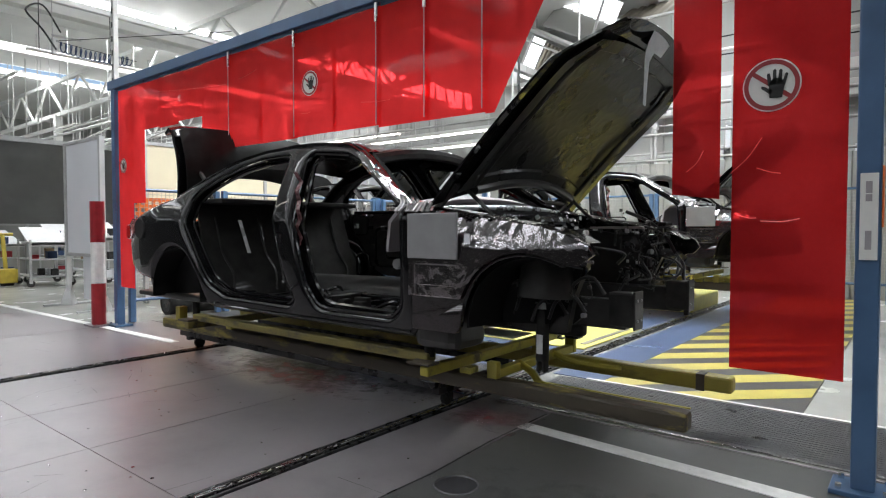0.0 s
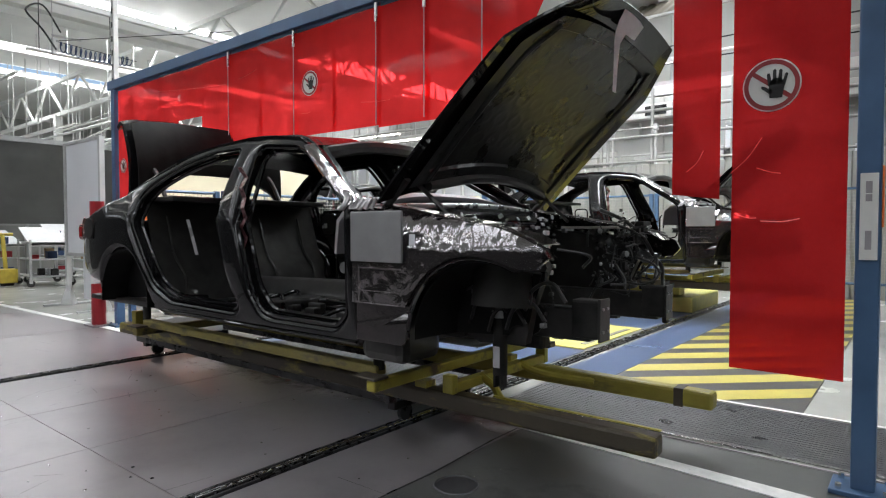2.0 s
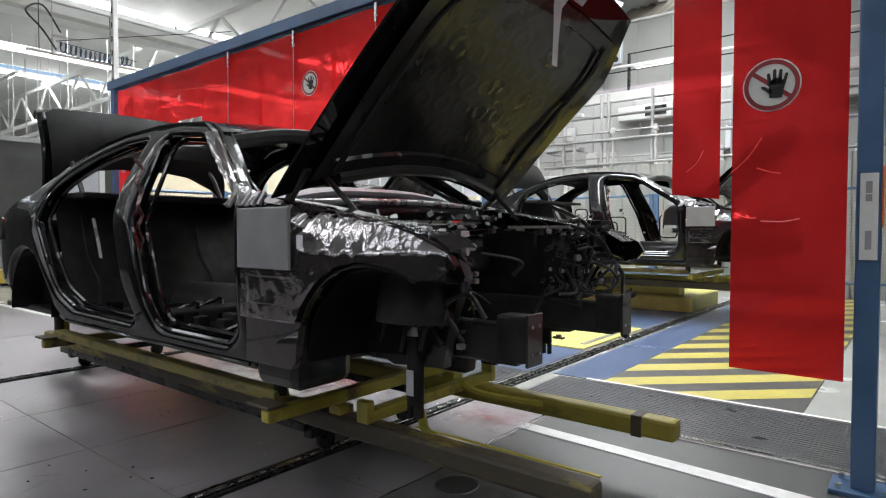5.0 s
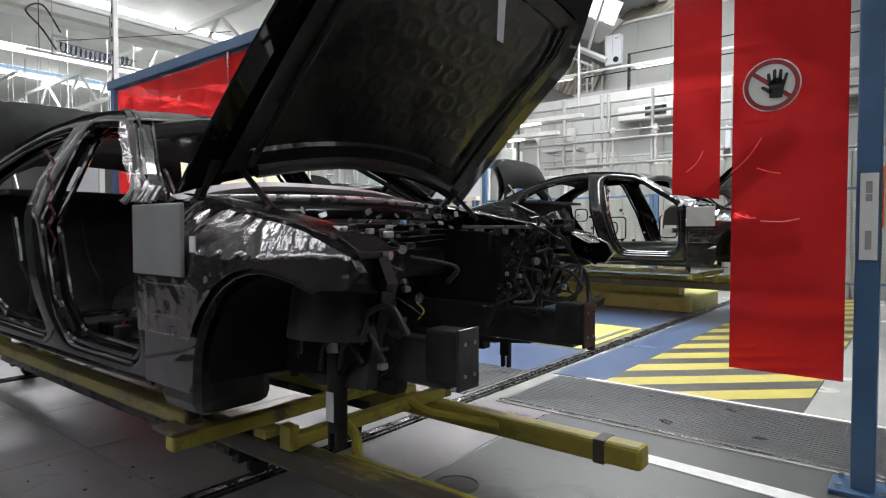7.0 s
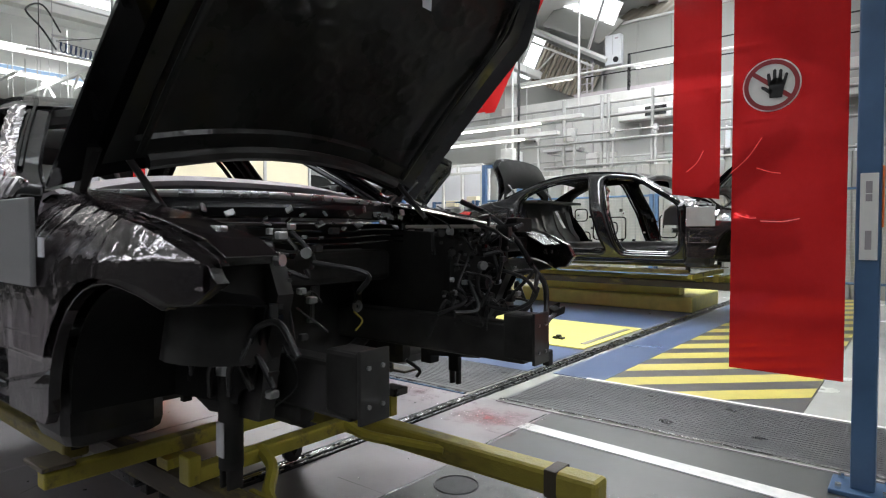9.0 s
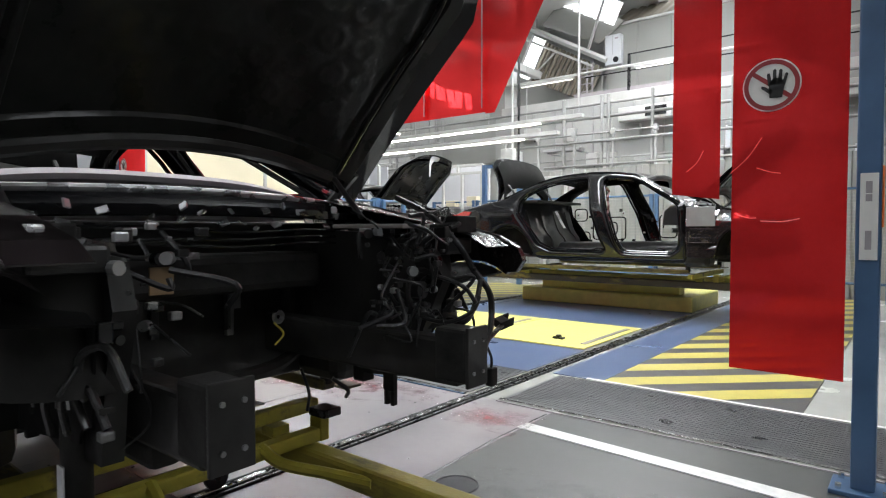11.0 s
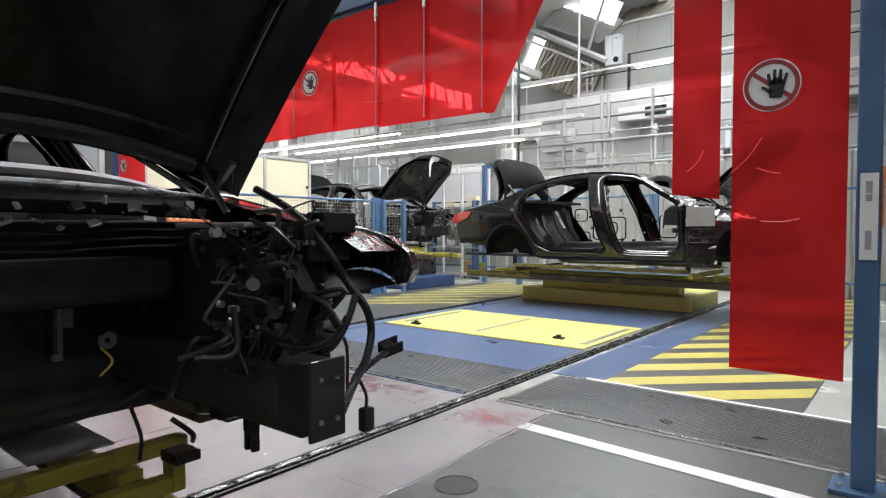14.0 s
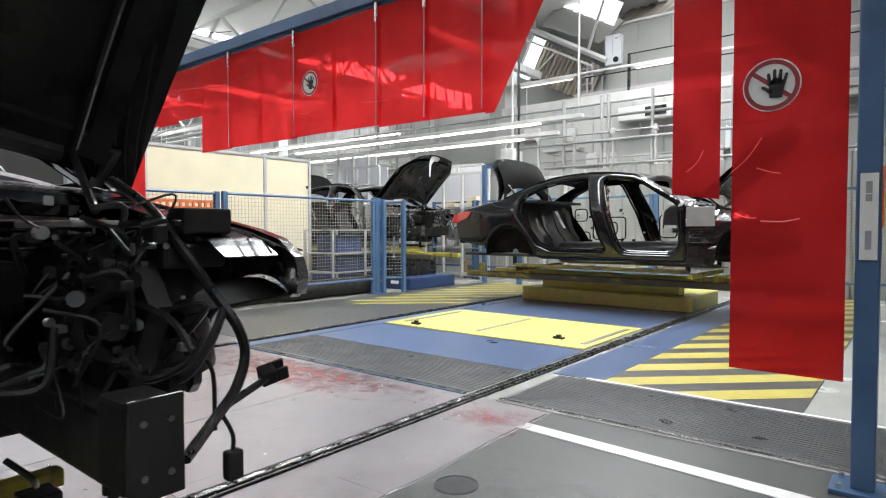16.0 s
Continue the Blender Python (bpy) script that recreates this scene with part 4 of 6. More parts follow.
# ducts, brackets and small boxes on that wall
rnd = random.Random(77)
for k in range(16):
    x, z = -8.6 + 0.55 * k + rnd.uniform(-0.1, 0.1), rnd.uniform(2.6, 3.7)
    w, h = rnd.uniform(0.08, 0.22), rnd.uniform(0.1, 0.3)
    jb = tagged(empty("junction_box"), "small grey junction box on the wall", "junction box", "junction boxes on the wall")
    part("housing", boxes((x - w, 13.80, z - h, x + w, 13.948, z + h), bevel=0.012), rnd.choice(("white_steel", "grey_frame", "pipe_grey", "white_board")), jb)
    part("conduit", tube(bmesh.new(), [(x, 13.9, z + h), (x, 13.9, 4.17)], 0.018, 6), "pipe_grey", jb)
    part("gland", tube(bmesh.new(), [(x + w * 0.4, 13.86, z - h - 0.06), (x + w * 0.4, 13.86, z - h)], 0.02, 6), "rail_steel", jb)
for k in range(9):
    x = -8.3 + 0.95 * k
    cl = boxes((x - 0.02, 12.86, 2.55, x + 0.02, 12.93, 3.42), (x - 0.05, 12.84, 3.28, x + 0.05, 12.93, 3.40), bevel=0.006)
    tagged(part("pipe_bracket", cl, "grey_frame"), "grey steel bracket carrying the wall pipes", "bracket", "pipe brackets")
for x, z, w in ((-6.9, 3.05, 0.5), (-4.4, 2.7, 0.7), (-2.6, 3.3, 0.6)):
    tray = tagged(empty("cable_tray"), "short grey cable tray on wall brackets under the mezzanine", "cable tray")
    part("tray", boxes((x - w, 13.2, z, x + w, 13.45, z + 0.07), bevel=0.006), "grey_frame", tray)
    for q in (-0.8, 0.8):
        part("arm", boxes((x + q * w - 0.02, 13.22, z - 0.04, x + q * w + 0.02, 13.955, z)), "grey_frame", tray)

# ---- overhead lamps, pipes and mezzanine ----
def tube_lamp(x0, x1, y, z):
    l = tagged(empty("tube_lamp"), "white lamp rail with glowing fluorescent tubes", "lamp", "lamp rails over the line")
    part("rail", boxes((x0, y - 0.07, z, x1, y + 0.07, z + 0.09), bevel=0.008), "white_steel", l)
    x = x0 + 0.1
    while x + 1.45 < x1:
        for s in (-1, 1):
            part("tube", tube(bmesh.new(), [(x, y + s * 0.04, z - 0.02), (x + 1.42, y + s * 0.04, z - 0.02)], 0.016, 8), "tube_glow", l)
        x += 1.5
    x = x0 + 0.4
    while x < x1:
        part("hanger", tube(bmesh.new(), [(x, y, z + 0.09), (x, y, 7.4)], 0.007, 6), "grey_frame", l)
        x += 2.4
    return l


tube_lamp(-14.6, -6.2, 11.75, 3.2)
tube_lamp(-16.0, -5.9, 12.3, 3.62)
tube_lamp(-22.0, -12.5, 14.0, 4.2)
tube_lamp(-13.0, -2.8, 0.5, 4.2)
clutter = bmesh.new()
rnd = random.Random(31)
for k in range(70):
    x, y, z = rnd.uniform(-24, -13), rnd.uniform(12.8, 16.5), rnd.uniform(2.4, 5.2)
    if rnd.random() < 0.5:
        tube(clutter, [(x, y, z), (x, y, 7.4)], rnd.uniform(0.012, 0.035), 6)
    else:
        w = rnd.uniform(1.0, 4.0)
        tube(clutter, [(x - w, y, z), (x + w, y, z)], rnd.uniform(0.015, 0.05), 6)
        for q in (-0.8, 0.8):
            tube(clutter, [(x + q * w, y, z), (x + q * w, y, 7.4)], 0.012, 5)
tagged(part("conveyor_rods", clutter, "pipe_grey"), "many thin pale rods of the overhead conveyor", kind="stuff")
clutter = bmesh.new()
for k in range(60):
    x, y, z = rnd.uniform(-36, -21), rnd.uniform(5.0, 16.5), rnd.uniform(3.0, 6.5)
    if rnd.random() < 0.4:
        tube(clutter, [(x, y, z), (x, y, 7.4)], rnd.uniform(0.015, 0.03), 6)
    else:
        w = rnd.uniform(1.5, 4.0)
        tube(clutter, [(x - w, y, z), (x + w, y, z + rnd.choice((0, 0, 0, 0.5)))], rnd.uniform(0.02, 0.05), 6)
        for q in (-0.8, 0.8):
            tube(clutter, [(x + q * w, y, z), (x + q * w, y, 7.4)], 0.012, 5)
tagged(part("roof_rods", clutter, "white_steel"), "many white rods and braces under the roof", kind="stuff")
mezz = tagged(empty("mezzanine"), "white mezzanine edge beam with grey railing", kind="structure")
part("edge_beam", boxes((-9.4, 14.4, 4.20, 6, 14.6, 4.56), bevel=0.01), "white_steel", mezz)
part("deck", boxes((-9.4, 14.6, 4.44, 6, 16.9, 4.54)), "white_steel", mezz)
part("toe_board", boxes((-7.2, 14.45, 4.56, 6, 14.47, 4.66)), "grey_trim", mezz)
part("pipe_rail", tube(bmesh.new(), [(-9.6, 14.35, 5.15), (6, 14.35, 5.12)], 0.035, 8), "white_steel", mezz, "pale lamp rail along the mezzanine")
for z in (5.05, 5.45):
    part("handrail", tube(bmesh.new(), [(-6.9 if z < 5.1 else -5.73, 14.45, z), (6, 14.45, z)], 0.016, 6), "rail_steel", mezz)
for x in (-5.72, -4.2, -2.4):
    part("railing_post", boxes((x - 0.03, 14.42, 4.42, x + 0.03, 14.48, 5.46)), "rail_steel", mezz)
for x in (-7.25, -7.05, -6.9):
    part("ladder_post", boxes((x - 0.02, 14.9, 4.5, x + 0.02, 14.94, 5.6)), "grey_trim", mezz)
for k in range(5):
    part("ladder_rung", boxes((-7.25, 14.905, 4.6 + 0.2 * k, -6.9, 14.935, 4.63 + 0.2 * k)), "grey_trim", mezz)
for x0, x1 in ((-8.75, -7.15), (-5.55, -4.6)):
    l = tagged(empty("tube_lamp"), "slim white tube lamp under a pale rail", "lamp", "lamp rails over the line")
    part("housing", boxes((x0, 14.30, 5.06, x1, 14.40, 5.11), bevel=0.006), "white_steel", l)
    part("tube", tube(bmesh.new(), [(x0 + 0.04, 14.35, 5.045), (x1 - 0.04, 14.35, 5.045)], 0.014, 8), "tube_dim", l)
upper = tagged(empty("panel_wall"), "grey panelled machine room wall on the mezzanine", kind="structure")
for k in range(9):
    x = -6.80 + 0.86 * k
    part("panel", boxes((x, 15.6, 4.56, x + 0.852, 15.7, 6.60), bevel=0.006), "wall_panel", upper)
part("coping", boxes((-6.82, 15.56, 6.602, 1.0, 15.72, 6.66)), "white_steel", upper)
boxu = tagged(empty("wall_unit"), "white control unit with a dark round gauge on the wall", "control unit")
part("housing", boxes((-6.77, 15.40, 5.53, -6.33, 15.598, 6.33), bevel=0.02), "white_board", boxu)
part("gauge", tube(bmesh.new(), [(-6.46, 15.38, 5.66), (-6.46, 15.399, 5.66)], 0.075, 16), "rail_steel", boxu)
part("seam", boxes((-6.555, 15.392, 5.80, -6.545, 15.399, 6.31)), "grey_frame", boxu)
part("vent", boxes((-6.49, 15.392, 6.20, -6.40, 15.399, 6.24)), "grey_trim", boxu)


def slat(bm, p, q, width):
    """A flat strip from p to q, width wide along x."""
    bm.faces.new([bm.verts.new(v) for v in (p, (p[0] + width, p[1], p[2] - width * 0.58), (q[0] + width, q[1], q[2] - width * 0.48), q)])
    return bm


# sloping roof bay with brown ribbed sheets, a lit window strip and a grey ceiling panel
slope = tagged(empty("sloping_roof"), "sloping roof bay with brown ribbed sheets", kind="structure")
for k in range(14):
    top, low = (-8.36 + 0.12 * k, 15.25, 6.39 - 0.07 * k), (-8.79 + 0.127 * k, 15.05, 5.37 - 0.061 * k)
    part("rib", tube(bmesh.new(), [low, top], 0.055, 8), "louvre", slope)
for k in range(30):
    x = -6.95 + 0.27 * k
    part("rib", tube(bmesh.new(), [(x, 15.75, 6.50), (x + 0.42, 16.9, 7.38)], 0.10, 8), "louvre", slope)
part("slope_window", thicken(slat(bmesh.new(), (-8.67, 15.0, 6.60), (-9.2, 15.0, 5.57), 0.37), 0.03), "sky_glow", slope, "bright slanting roof window")
for dx in (-0.05, 0.385):
    part("window_edge", tube(bmesh.new(), [(-8.67 + dx, 14.97, 6.62 - dx * 0.55), (-9.2 + dx, 14.97, 5.57 - dx * 0.5)], 0.025, 6), "white_steel", slope)
part("slope_beam", tube(bmesh.new(), [(-8.85, 14.88, 6.86), (-6.5, 14.88, 5.53)], 0.075, 4), "white_steel", slope)
part("slope_beam", tube(bmesh.new(), [(-8.95, 14.86, 6.55), (-6.9, 14.86, 5.45)], 0.035, 6), "white_steel", slope)
part("slope_strut", tube(bmesh.new(), [(-8.85, 14.92, 5.35), (-7.95, 14.92, 6.05)], 0.03, 6), "white_steel", slope)
part("slope_panel", thicken(slat(bmesh.new(), (-8.05, 15.5, 7.70), (-8.75, 15.5, 7.05), 1.78), 0.04), "wall_panel", slope)
part("low_panel", boxes((-9.4, 15.45, 4.56, -6.85, 15.5, 5.30)), "wall_panel", slope)
part("side_panel", boxes((-12.4, 15.46, 3.2, -8.9, 15.52, 7.38)), "wall_panel", slope)
for k in range(5):
    part("roof_pane", thicken(slat(bmesh.new(), (-7.75 + 0.30 * k, 15.44, 7.66 - 0.10 * k), (-8.02 + 0.30 * k, 15.44, 7.40 - 0.17 * k), 0.26), 0.02), "sky_glow", slope, "bright roof glazing")
part("slope_strut", tube(bmesh.new(), [(-7.25, 15.3, 5.9), (-6.75, 15.3, 7.3)], 0.04, 6), "white_steel", slope)
for x, y, z0, m in ((-7.84, 12.5, 2.0, "white_steel"), (-7.68, 12.52, 2.0, "rail_steel"), (-6.84, 14.0, 3.2, "white_steel")):
    tagged(part("hanger_pipe", tube(bmesh.new(), [(x, y, z0), (x, y, 7.4)], 0.028, 6), m), "thin upright pipe hanging from the roof", "pipe", "hanging pipes")


def shed_window(top, low, n, y):
    """Slanting glazing of a roof shed between two bent edges, in separate panes."""
    w = tagged(empty("window_shed"), "bright slanting roof glazing with thin bars", kind="structure")

    def at(line, f):
        f *= len(line) - 1
        i = min(int(f), len(line) - 2)
        return Vector((line[i][0], y, line[i][1])).lerp(Vector((line[i + 1][0], y, line[i + 1][1])), f - i)
    for k in range(n):
        a, b = (k + 0.12) / n, (k + 0.88) / n
        lean = 0.25 / n if k % 2 else -0.1 / n
        pane = bmesh.new()
        pane.faces.new([pane.verts.new(p) for p in (at(top, a), at(top, b), at(low, min(1, b + lean)), at(low, max(0, a + lean)))])
        part("pane", thicken(pane, 0.01), "sky_bright", w)
    return w


shed_window(((-17.0, 6.9), (-16.3, 7.2), (-15.2, 6.86), (-13.05, 6.06)), ((-17.0, 6.84), (-15.9, 6.34), (-14.6, 6.0), (-13.05, 6.02)), 11, 14.5)
shed_window(((-13.9, 5.72), (-12.9, 5.77), (-12.1, 5.76), (-11.5, 5.45), (-10.5, 5.13)), ((-13.9, 5.69), (-12.97, 5.39), (-12.15, 5.22), (-11.47, 4.9), (-10.5, 4.69)), 12, 14.5)
shed_window(((-19.0, 6.95), (-17.6, 7.1)), ((-19.2, 6.75), (-17.5, 6.85)), 3, 14.5)
for z, y, r, x0, x1 in ((3.34, 12.89, 0.02, -9, -1.0), (3.16, 12.88, 0.03, -8.3, 4), (2.62, 12.882, 0.028, -7.2, 4), (2.78, 13.005, 0.018, -9, -2.9), (3.72, 13.018, 0.035, -7.6, 4), (4.02, 13.018, 0.03, -14, 4)):
    tagged(part("overhead_pipe", tube(bmesh.new(), [(x0, y, z), (x1, y, z)], r, 8), "pipe_grey", None, "", True), "pale grey pipe running along the hall wall", "pipe", "pipes on the hall wall")
for x in (-6.7, -5.75, -5.6, -4.6, -3.0, -1.2):
    tagged(part("pipe_stand", tube(bmesh.new(), [(x, 12.95, 0.0), (x, 12.95, 4.19)], 0.04, 8), "pipe_grey"), "upright pale grey pipe by the wall", "pipe", "upright pipes on the wall")
for x in (-5.0, -0.8):
    dis = tagged(empty("display_box"), "white display box with a dark screen under the mezzanine", "display", "displays under the mezzanine")
    part("housing", boxes((x - 0.62, 13.55, 3.66, x + 0.62, 13.8, 3.98), bevel=0.015), "white_steel", dis)
    part("hanger", boxes((x - 0.03, 13.7, 3.97, x + 0.03, 14.45, 4.02), (x - 0.03, 14.41, 3.98, x + 0.03, 14.47, 4.30)), "grey_frame", dis)
    part("screen", boxes((x + 0.02, 13.538, 3.72, x + 0.5, 13.549, 3.93)), "rail_steel", dis)


def cabinet(x0, x1, y, h):
    c = tagged(empty("glazed_cabinet"), "white framed cabinet with glass panes behind the line", "cabinet", "glazed cabinets")
    n = 3
    for i in range(n + 1):
        x = x0 + (x1 - x0) * i / n
        part("upright", boxes((x - 0.03, y - 0.03, 0, x + 0.03, y + 0.03, h), bevel=0.004), "white_steel", c)
    for z in (0.1, 1.2, h):
        part("crossbar", boxes((x0, y - 0.028, z - 0.03, x1, y + 0.028, z + 0.03), bevel=0.004), "white_steel", c)
    part("back", boxes((x0, y + 0.3, 0.1, x1, y + 0.33, h)), "white_board", c)
    rnd_ = random.Random(int(-x0 * 10))
    for _ in range(7):
        x, z, w = rnd_.uniform(x0 + 0.1, x1 - 0.3), rnd_.choice((0.15, 0.75, 1.25, 1.7)), rnd_.uniform(0.1, 0.28)
        part("stored_box", boxes((x, y + 0.08, z, x + w, y + 0.27, z + rnd_.uniform(0.12, 0.34)), bevel=0.008), rnd_.choice(("cardboard", "grey_frame", "cream", "blue_crate", "white_steel")), c)
    for z in (0.73, 1.23, 1.68):
        part("shelf_board", boxes((x0, y + 0.04, z - 0.02, x1, y + 0.29, z)), "grey_frame", c)
    return c


cabinet(-13.0, -11.3, 11.0, 3.1)
cabinet(-10.4, -8.2, 11.75, 2.7)
cabinet(-11.7, -10.5, 10.6, 2.72)
cabinet(-9.6, -7.9, 11.3, 2.46)
cabinet(-7.6, -6.1, 11.9, 2.3)
portal = tagged(empty("blue_portal"), "slim blue steel portal frame by the line", "frame")
for x in (-7.48, -6.6):
    part("post", boxes((x - 0.05, 10.76, 0, x + 0.05, 10.84, 2.55), bevel=0.006), "blue_steel", portal)
part("lintel", boxes((-7.43, 10.77, 2.47, -6.65, 10.83, 2.545)), "blue_steel", portal)
part("lamp_box", boxes((-7.0, 10.68, 2.55, -6.7, 10.84, 2.85), bevel=0.02), "white_steel", portal)
shelf = tagged(empty("parts_rack"), "grey tubular parts rack behind the fence", "rack")
for x in (-9.1, -8.3):
    for y in (7.2, 8.0, 8.8):
        part("upright", tube(bmesh.new(), [(x, y, 0), (x, y, 1.15)], 0.025, 6), "grey_frame", shelf)
for z in (0.35, 0.7, 1.13):
    part("shelf_board", boxes((-9.1, 7.2, z, -8.3, 8.8, z + 0.02)), "grey_frame", shelf)
part("crate", boxes((-9.0, 7.4, 0.72, -8.4, 8.0, 1.05), bevel=0.01), "blue_crate", shelf)
part("crate", boxes((-9.0, 7.4, 0.37, -8.4, 8.1, 0.65), bevel=0.01), "blue_crate", shelf)


# ---- car body ----
def side_y(sgn):
    def f(x, z):
        y = 0.935
        if z > 1.2:
            y -= 0.42 * ((z - 1.2) / 0.55) ** 1.35 * 0.8
        y -= 0.40 * max(0, 0.98 - z) ** 2 + 0.18 * max(0, min(z, 1.2) - 0.98) ** 2
        y -= 0.16 * max(0, (-1.6 - x) / 0.8) ** 1.6
        return sgn * y
    return f


def arc(cx, cz, r, a0, a1, n=12):
    return [(cx + r * math.cos(radians(a0 + (a1 - a0) * i / n)), cz + r * math.sin(radians(a0 + (a1 - a0) * i / n))) for i in range(n + 1)]


SIDE = [(-2.10, 0.74), (-2.36, 0.80), (-2.42, 1.05), (-2.40, 1.20), (-2.26, 1.26), (-1.85, 1.35), (-1.46, 1.42), (-1.28, 1.51), (-1.08, 1.595), (-0.86, 1.67),
        (-0.68, 1.715), (-0.51, 1.74), (-0.14, 1.755), (0.19, 1.735), (0.5, 1.69), (0.64, 1.625), (0.85, 1.50), (1.08, 1.345), (1.22, 1.28), (1.235, 1.0), (1.25, 0.6), (1.2, 0.55),
        (0.2, 0.55), (-0.85, 0.55), (-0.93, 0.58), *arc(-1.34, 0.62, 0.39, 0, 180), (-1.76, 0.72)]
REAR_DOOR = rounded([(-1.12, 1.47), (-1.19, 1.38), (-1.19, 1.19), (-1.0, 0.95), (-0.86, 0.75), (-0.66, 0.66), (0.12, 0.65), (0.19, 0.69), (0.11, 0.85), (0.0, 1.18), (-0.13, 1.60), (-0.17, 1.69), (-0.50, 1.685), (-0.78, 1.63), (-0.98, 1.55)], 0.045)
FRONT_DOOR = rounded([(0.04, 1.63), (0.20, 1.16), (0.31, 0.80), (0.40, 0.66), (0.50, 0.645), (1.05, 0.645), (1.15, 0.72), (1.175, 0.92), (1.155, 1.25), (1.09, 1.31), (0.64, 1.58), (0.46, 1.65), (0.08, 1.688)], 0.045)
FENDER = [(1.26, 0.62), (1.255, 1.275), (1.57, 1.225), (1.9, 1.17), (2.12, 1.125), (2.22, 1.085), (2.25, 1.035), (2.20, 0.99), (2.15, 0.985), *arc(1.95, 0.655, 0.37, 60, 180, 12), (1.55, 0.62)]


def hood_point(u, v):
    """u from the hinge to the nose (0 to 1), v across (-1 to 1), in the closed frame of the hood."""
    half = 0.835 - 0.035 * u - 0.27 * max(0.0, (u - 0.74) / 0.26) ** 1.15
    length = 1.36 - 0.05 * v * v
    back = 0.17 * (1 - v * v)
    return Vector((back + (length - back) * u, half * v, 0.07 * (1 - v * v) * (0.4 + 0.6 * u) - 0.10 * u * u))


def add_hood(car):
    hinge, tilt = Vector((1.30, 0, 1.285)), radians(-46.5)
    turn = Matrix.Translation(hinge) @ Matrix.Rotation(tilt, 4, "Y")
    n, m = 16, 20
    rows = [[turn @ hood_point(i / n, -1 + 2 * j / m) for j in range(m + 1)] for i in range(n + 1)]
    hood = part("hood", thicken(sheet(bmesh.new(), rows), 0.012), "paint_black", car, "raised black hood with a dark lining underneath", True)
    # lining with raised pads
    rows = []
    n, m = 110, 130
    for i in range(n + 1):
        row = []
        for j in range(m + 1):
            u, v = 0.06 + 0.82 * i / n, -0.86 + 1.72 * j / m
            p = hood_point(u, v)
            a = p.x * 7.6
            b = p.y * 7.0 + (0.5 if int(math.floor(a)) % 2 else 0.0)
            d = math.hypot(a - math.floor(a) - 0.5, b - math.floor(b) - 0.5)
            lump = 0.0014 * max(0.0, 1 - ((d - 0.33) / 0.11) ** 2) if 0.22 < u < 0.74 and abs(v) < 0.60 else 0.0
            if abs(v) > 0.60 and 0.12 < u < 0.80:
                lump = 0.006 * math.sin(9 * u + 3 * abs(v)) * math.sin((abs(v) - 0.60) * 14)
            edge = 0.016 if (u < 0.12 or u > 0.82 or abs(v) > 0.78) else 0.0
            p.z -= 0.022 + lump + edge
            row.append(turn @ p)
        rows.append(row)
    part("lining", sheet(bmesh.new(), rows), "hood_inner", hood, "black inner hood panel embossed with rings", True)
    for v in (-0.74, 0.74):
        rib = [turn @ (hood_point(u, v) - Vector((0, 0, 0.045))) for u in (0.08, 0.3, 0.5, 0.7, 0.84)]
        part("stiffener", tube(bmesh.new(), bend(rib, 4), 0.012, 8), "hood_inner", hood, "", True)
    bar = [turn @ (hood_point(0.05, v) - Vector((0, 0, 0.045))) for v in (-0.7, -0.35, 0, 0.35, 0.7)]
    part("stiffener", tube(bmesh.new(), bend(bar, 4), 0.028, 8), "primer_black", hood, "", True)
    tip = turn @ hood_point(1.0, 0.05)
    tape = [[turn @ (hood_point(0.9, w) - Vector((0, 0, 0.05))) for w in (-0.04, 0.24)]]
    for z, y0, y1, dx in ((2.24, -0.07, 0.20, -0.01), (2.17, -0.10, 0.10, -0.03), (2.12, -0.115, 0.0, -0.04), (2.07, -0.12, -0.055, -0.045), (1.95, -0.115, -0.07, -0.05), (1.83, -0.115, -0.075, -0.055)):
        tape.append([Vector((tip.x + dx, y, z + 0.008 * math.sin(20 * y))) for y in (y0, y1)])
    part("protective_tape", thicken(sheet(bmesh.new(), tape), 0.002), "white_tape", hood, "strip of white protective film")
    for s in (-1, 1):
        part("gas_strut", tube(bmesh.new(), [(1.60, s * 0.61, 1.20), (1.39, s * 0.63, 1.385)], 0.012, 8), "primer_black", car)
        hg = tube(bmesh.new(), [(1.22, s * 0.72, 1.22), (1.30, s * 0.73, 1.30), (1.42, s * 0.74, 1.40)], 0.022, 6)
        part("hood_hinge", hg, "primer_black", car)


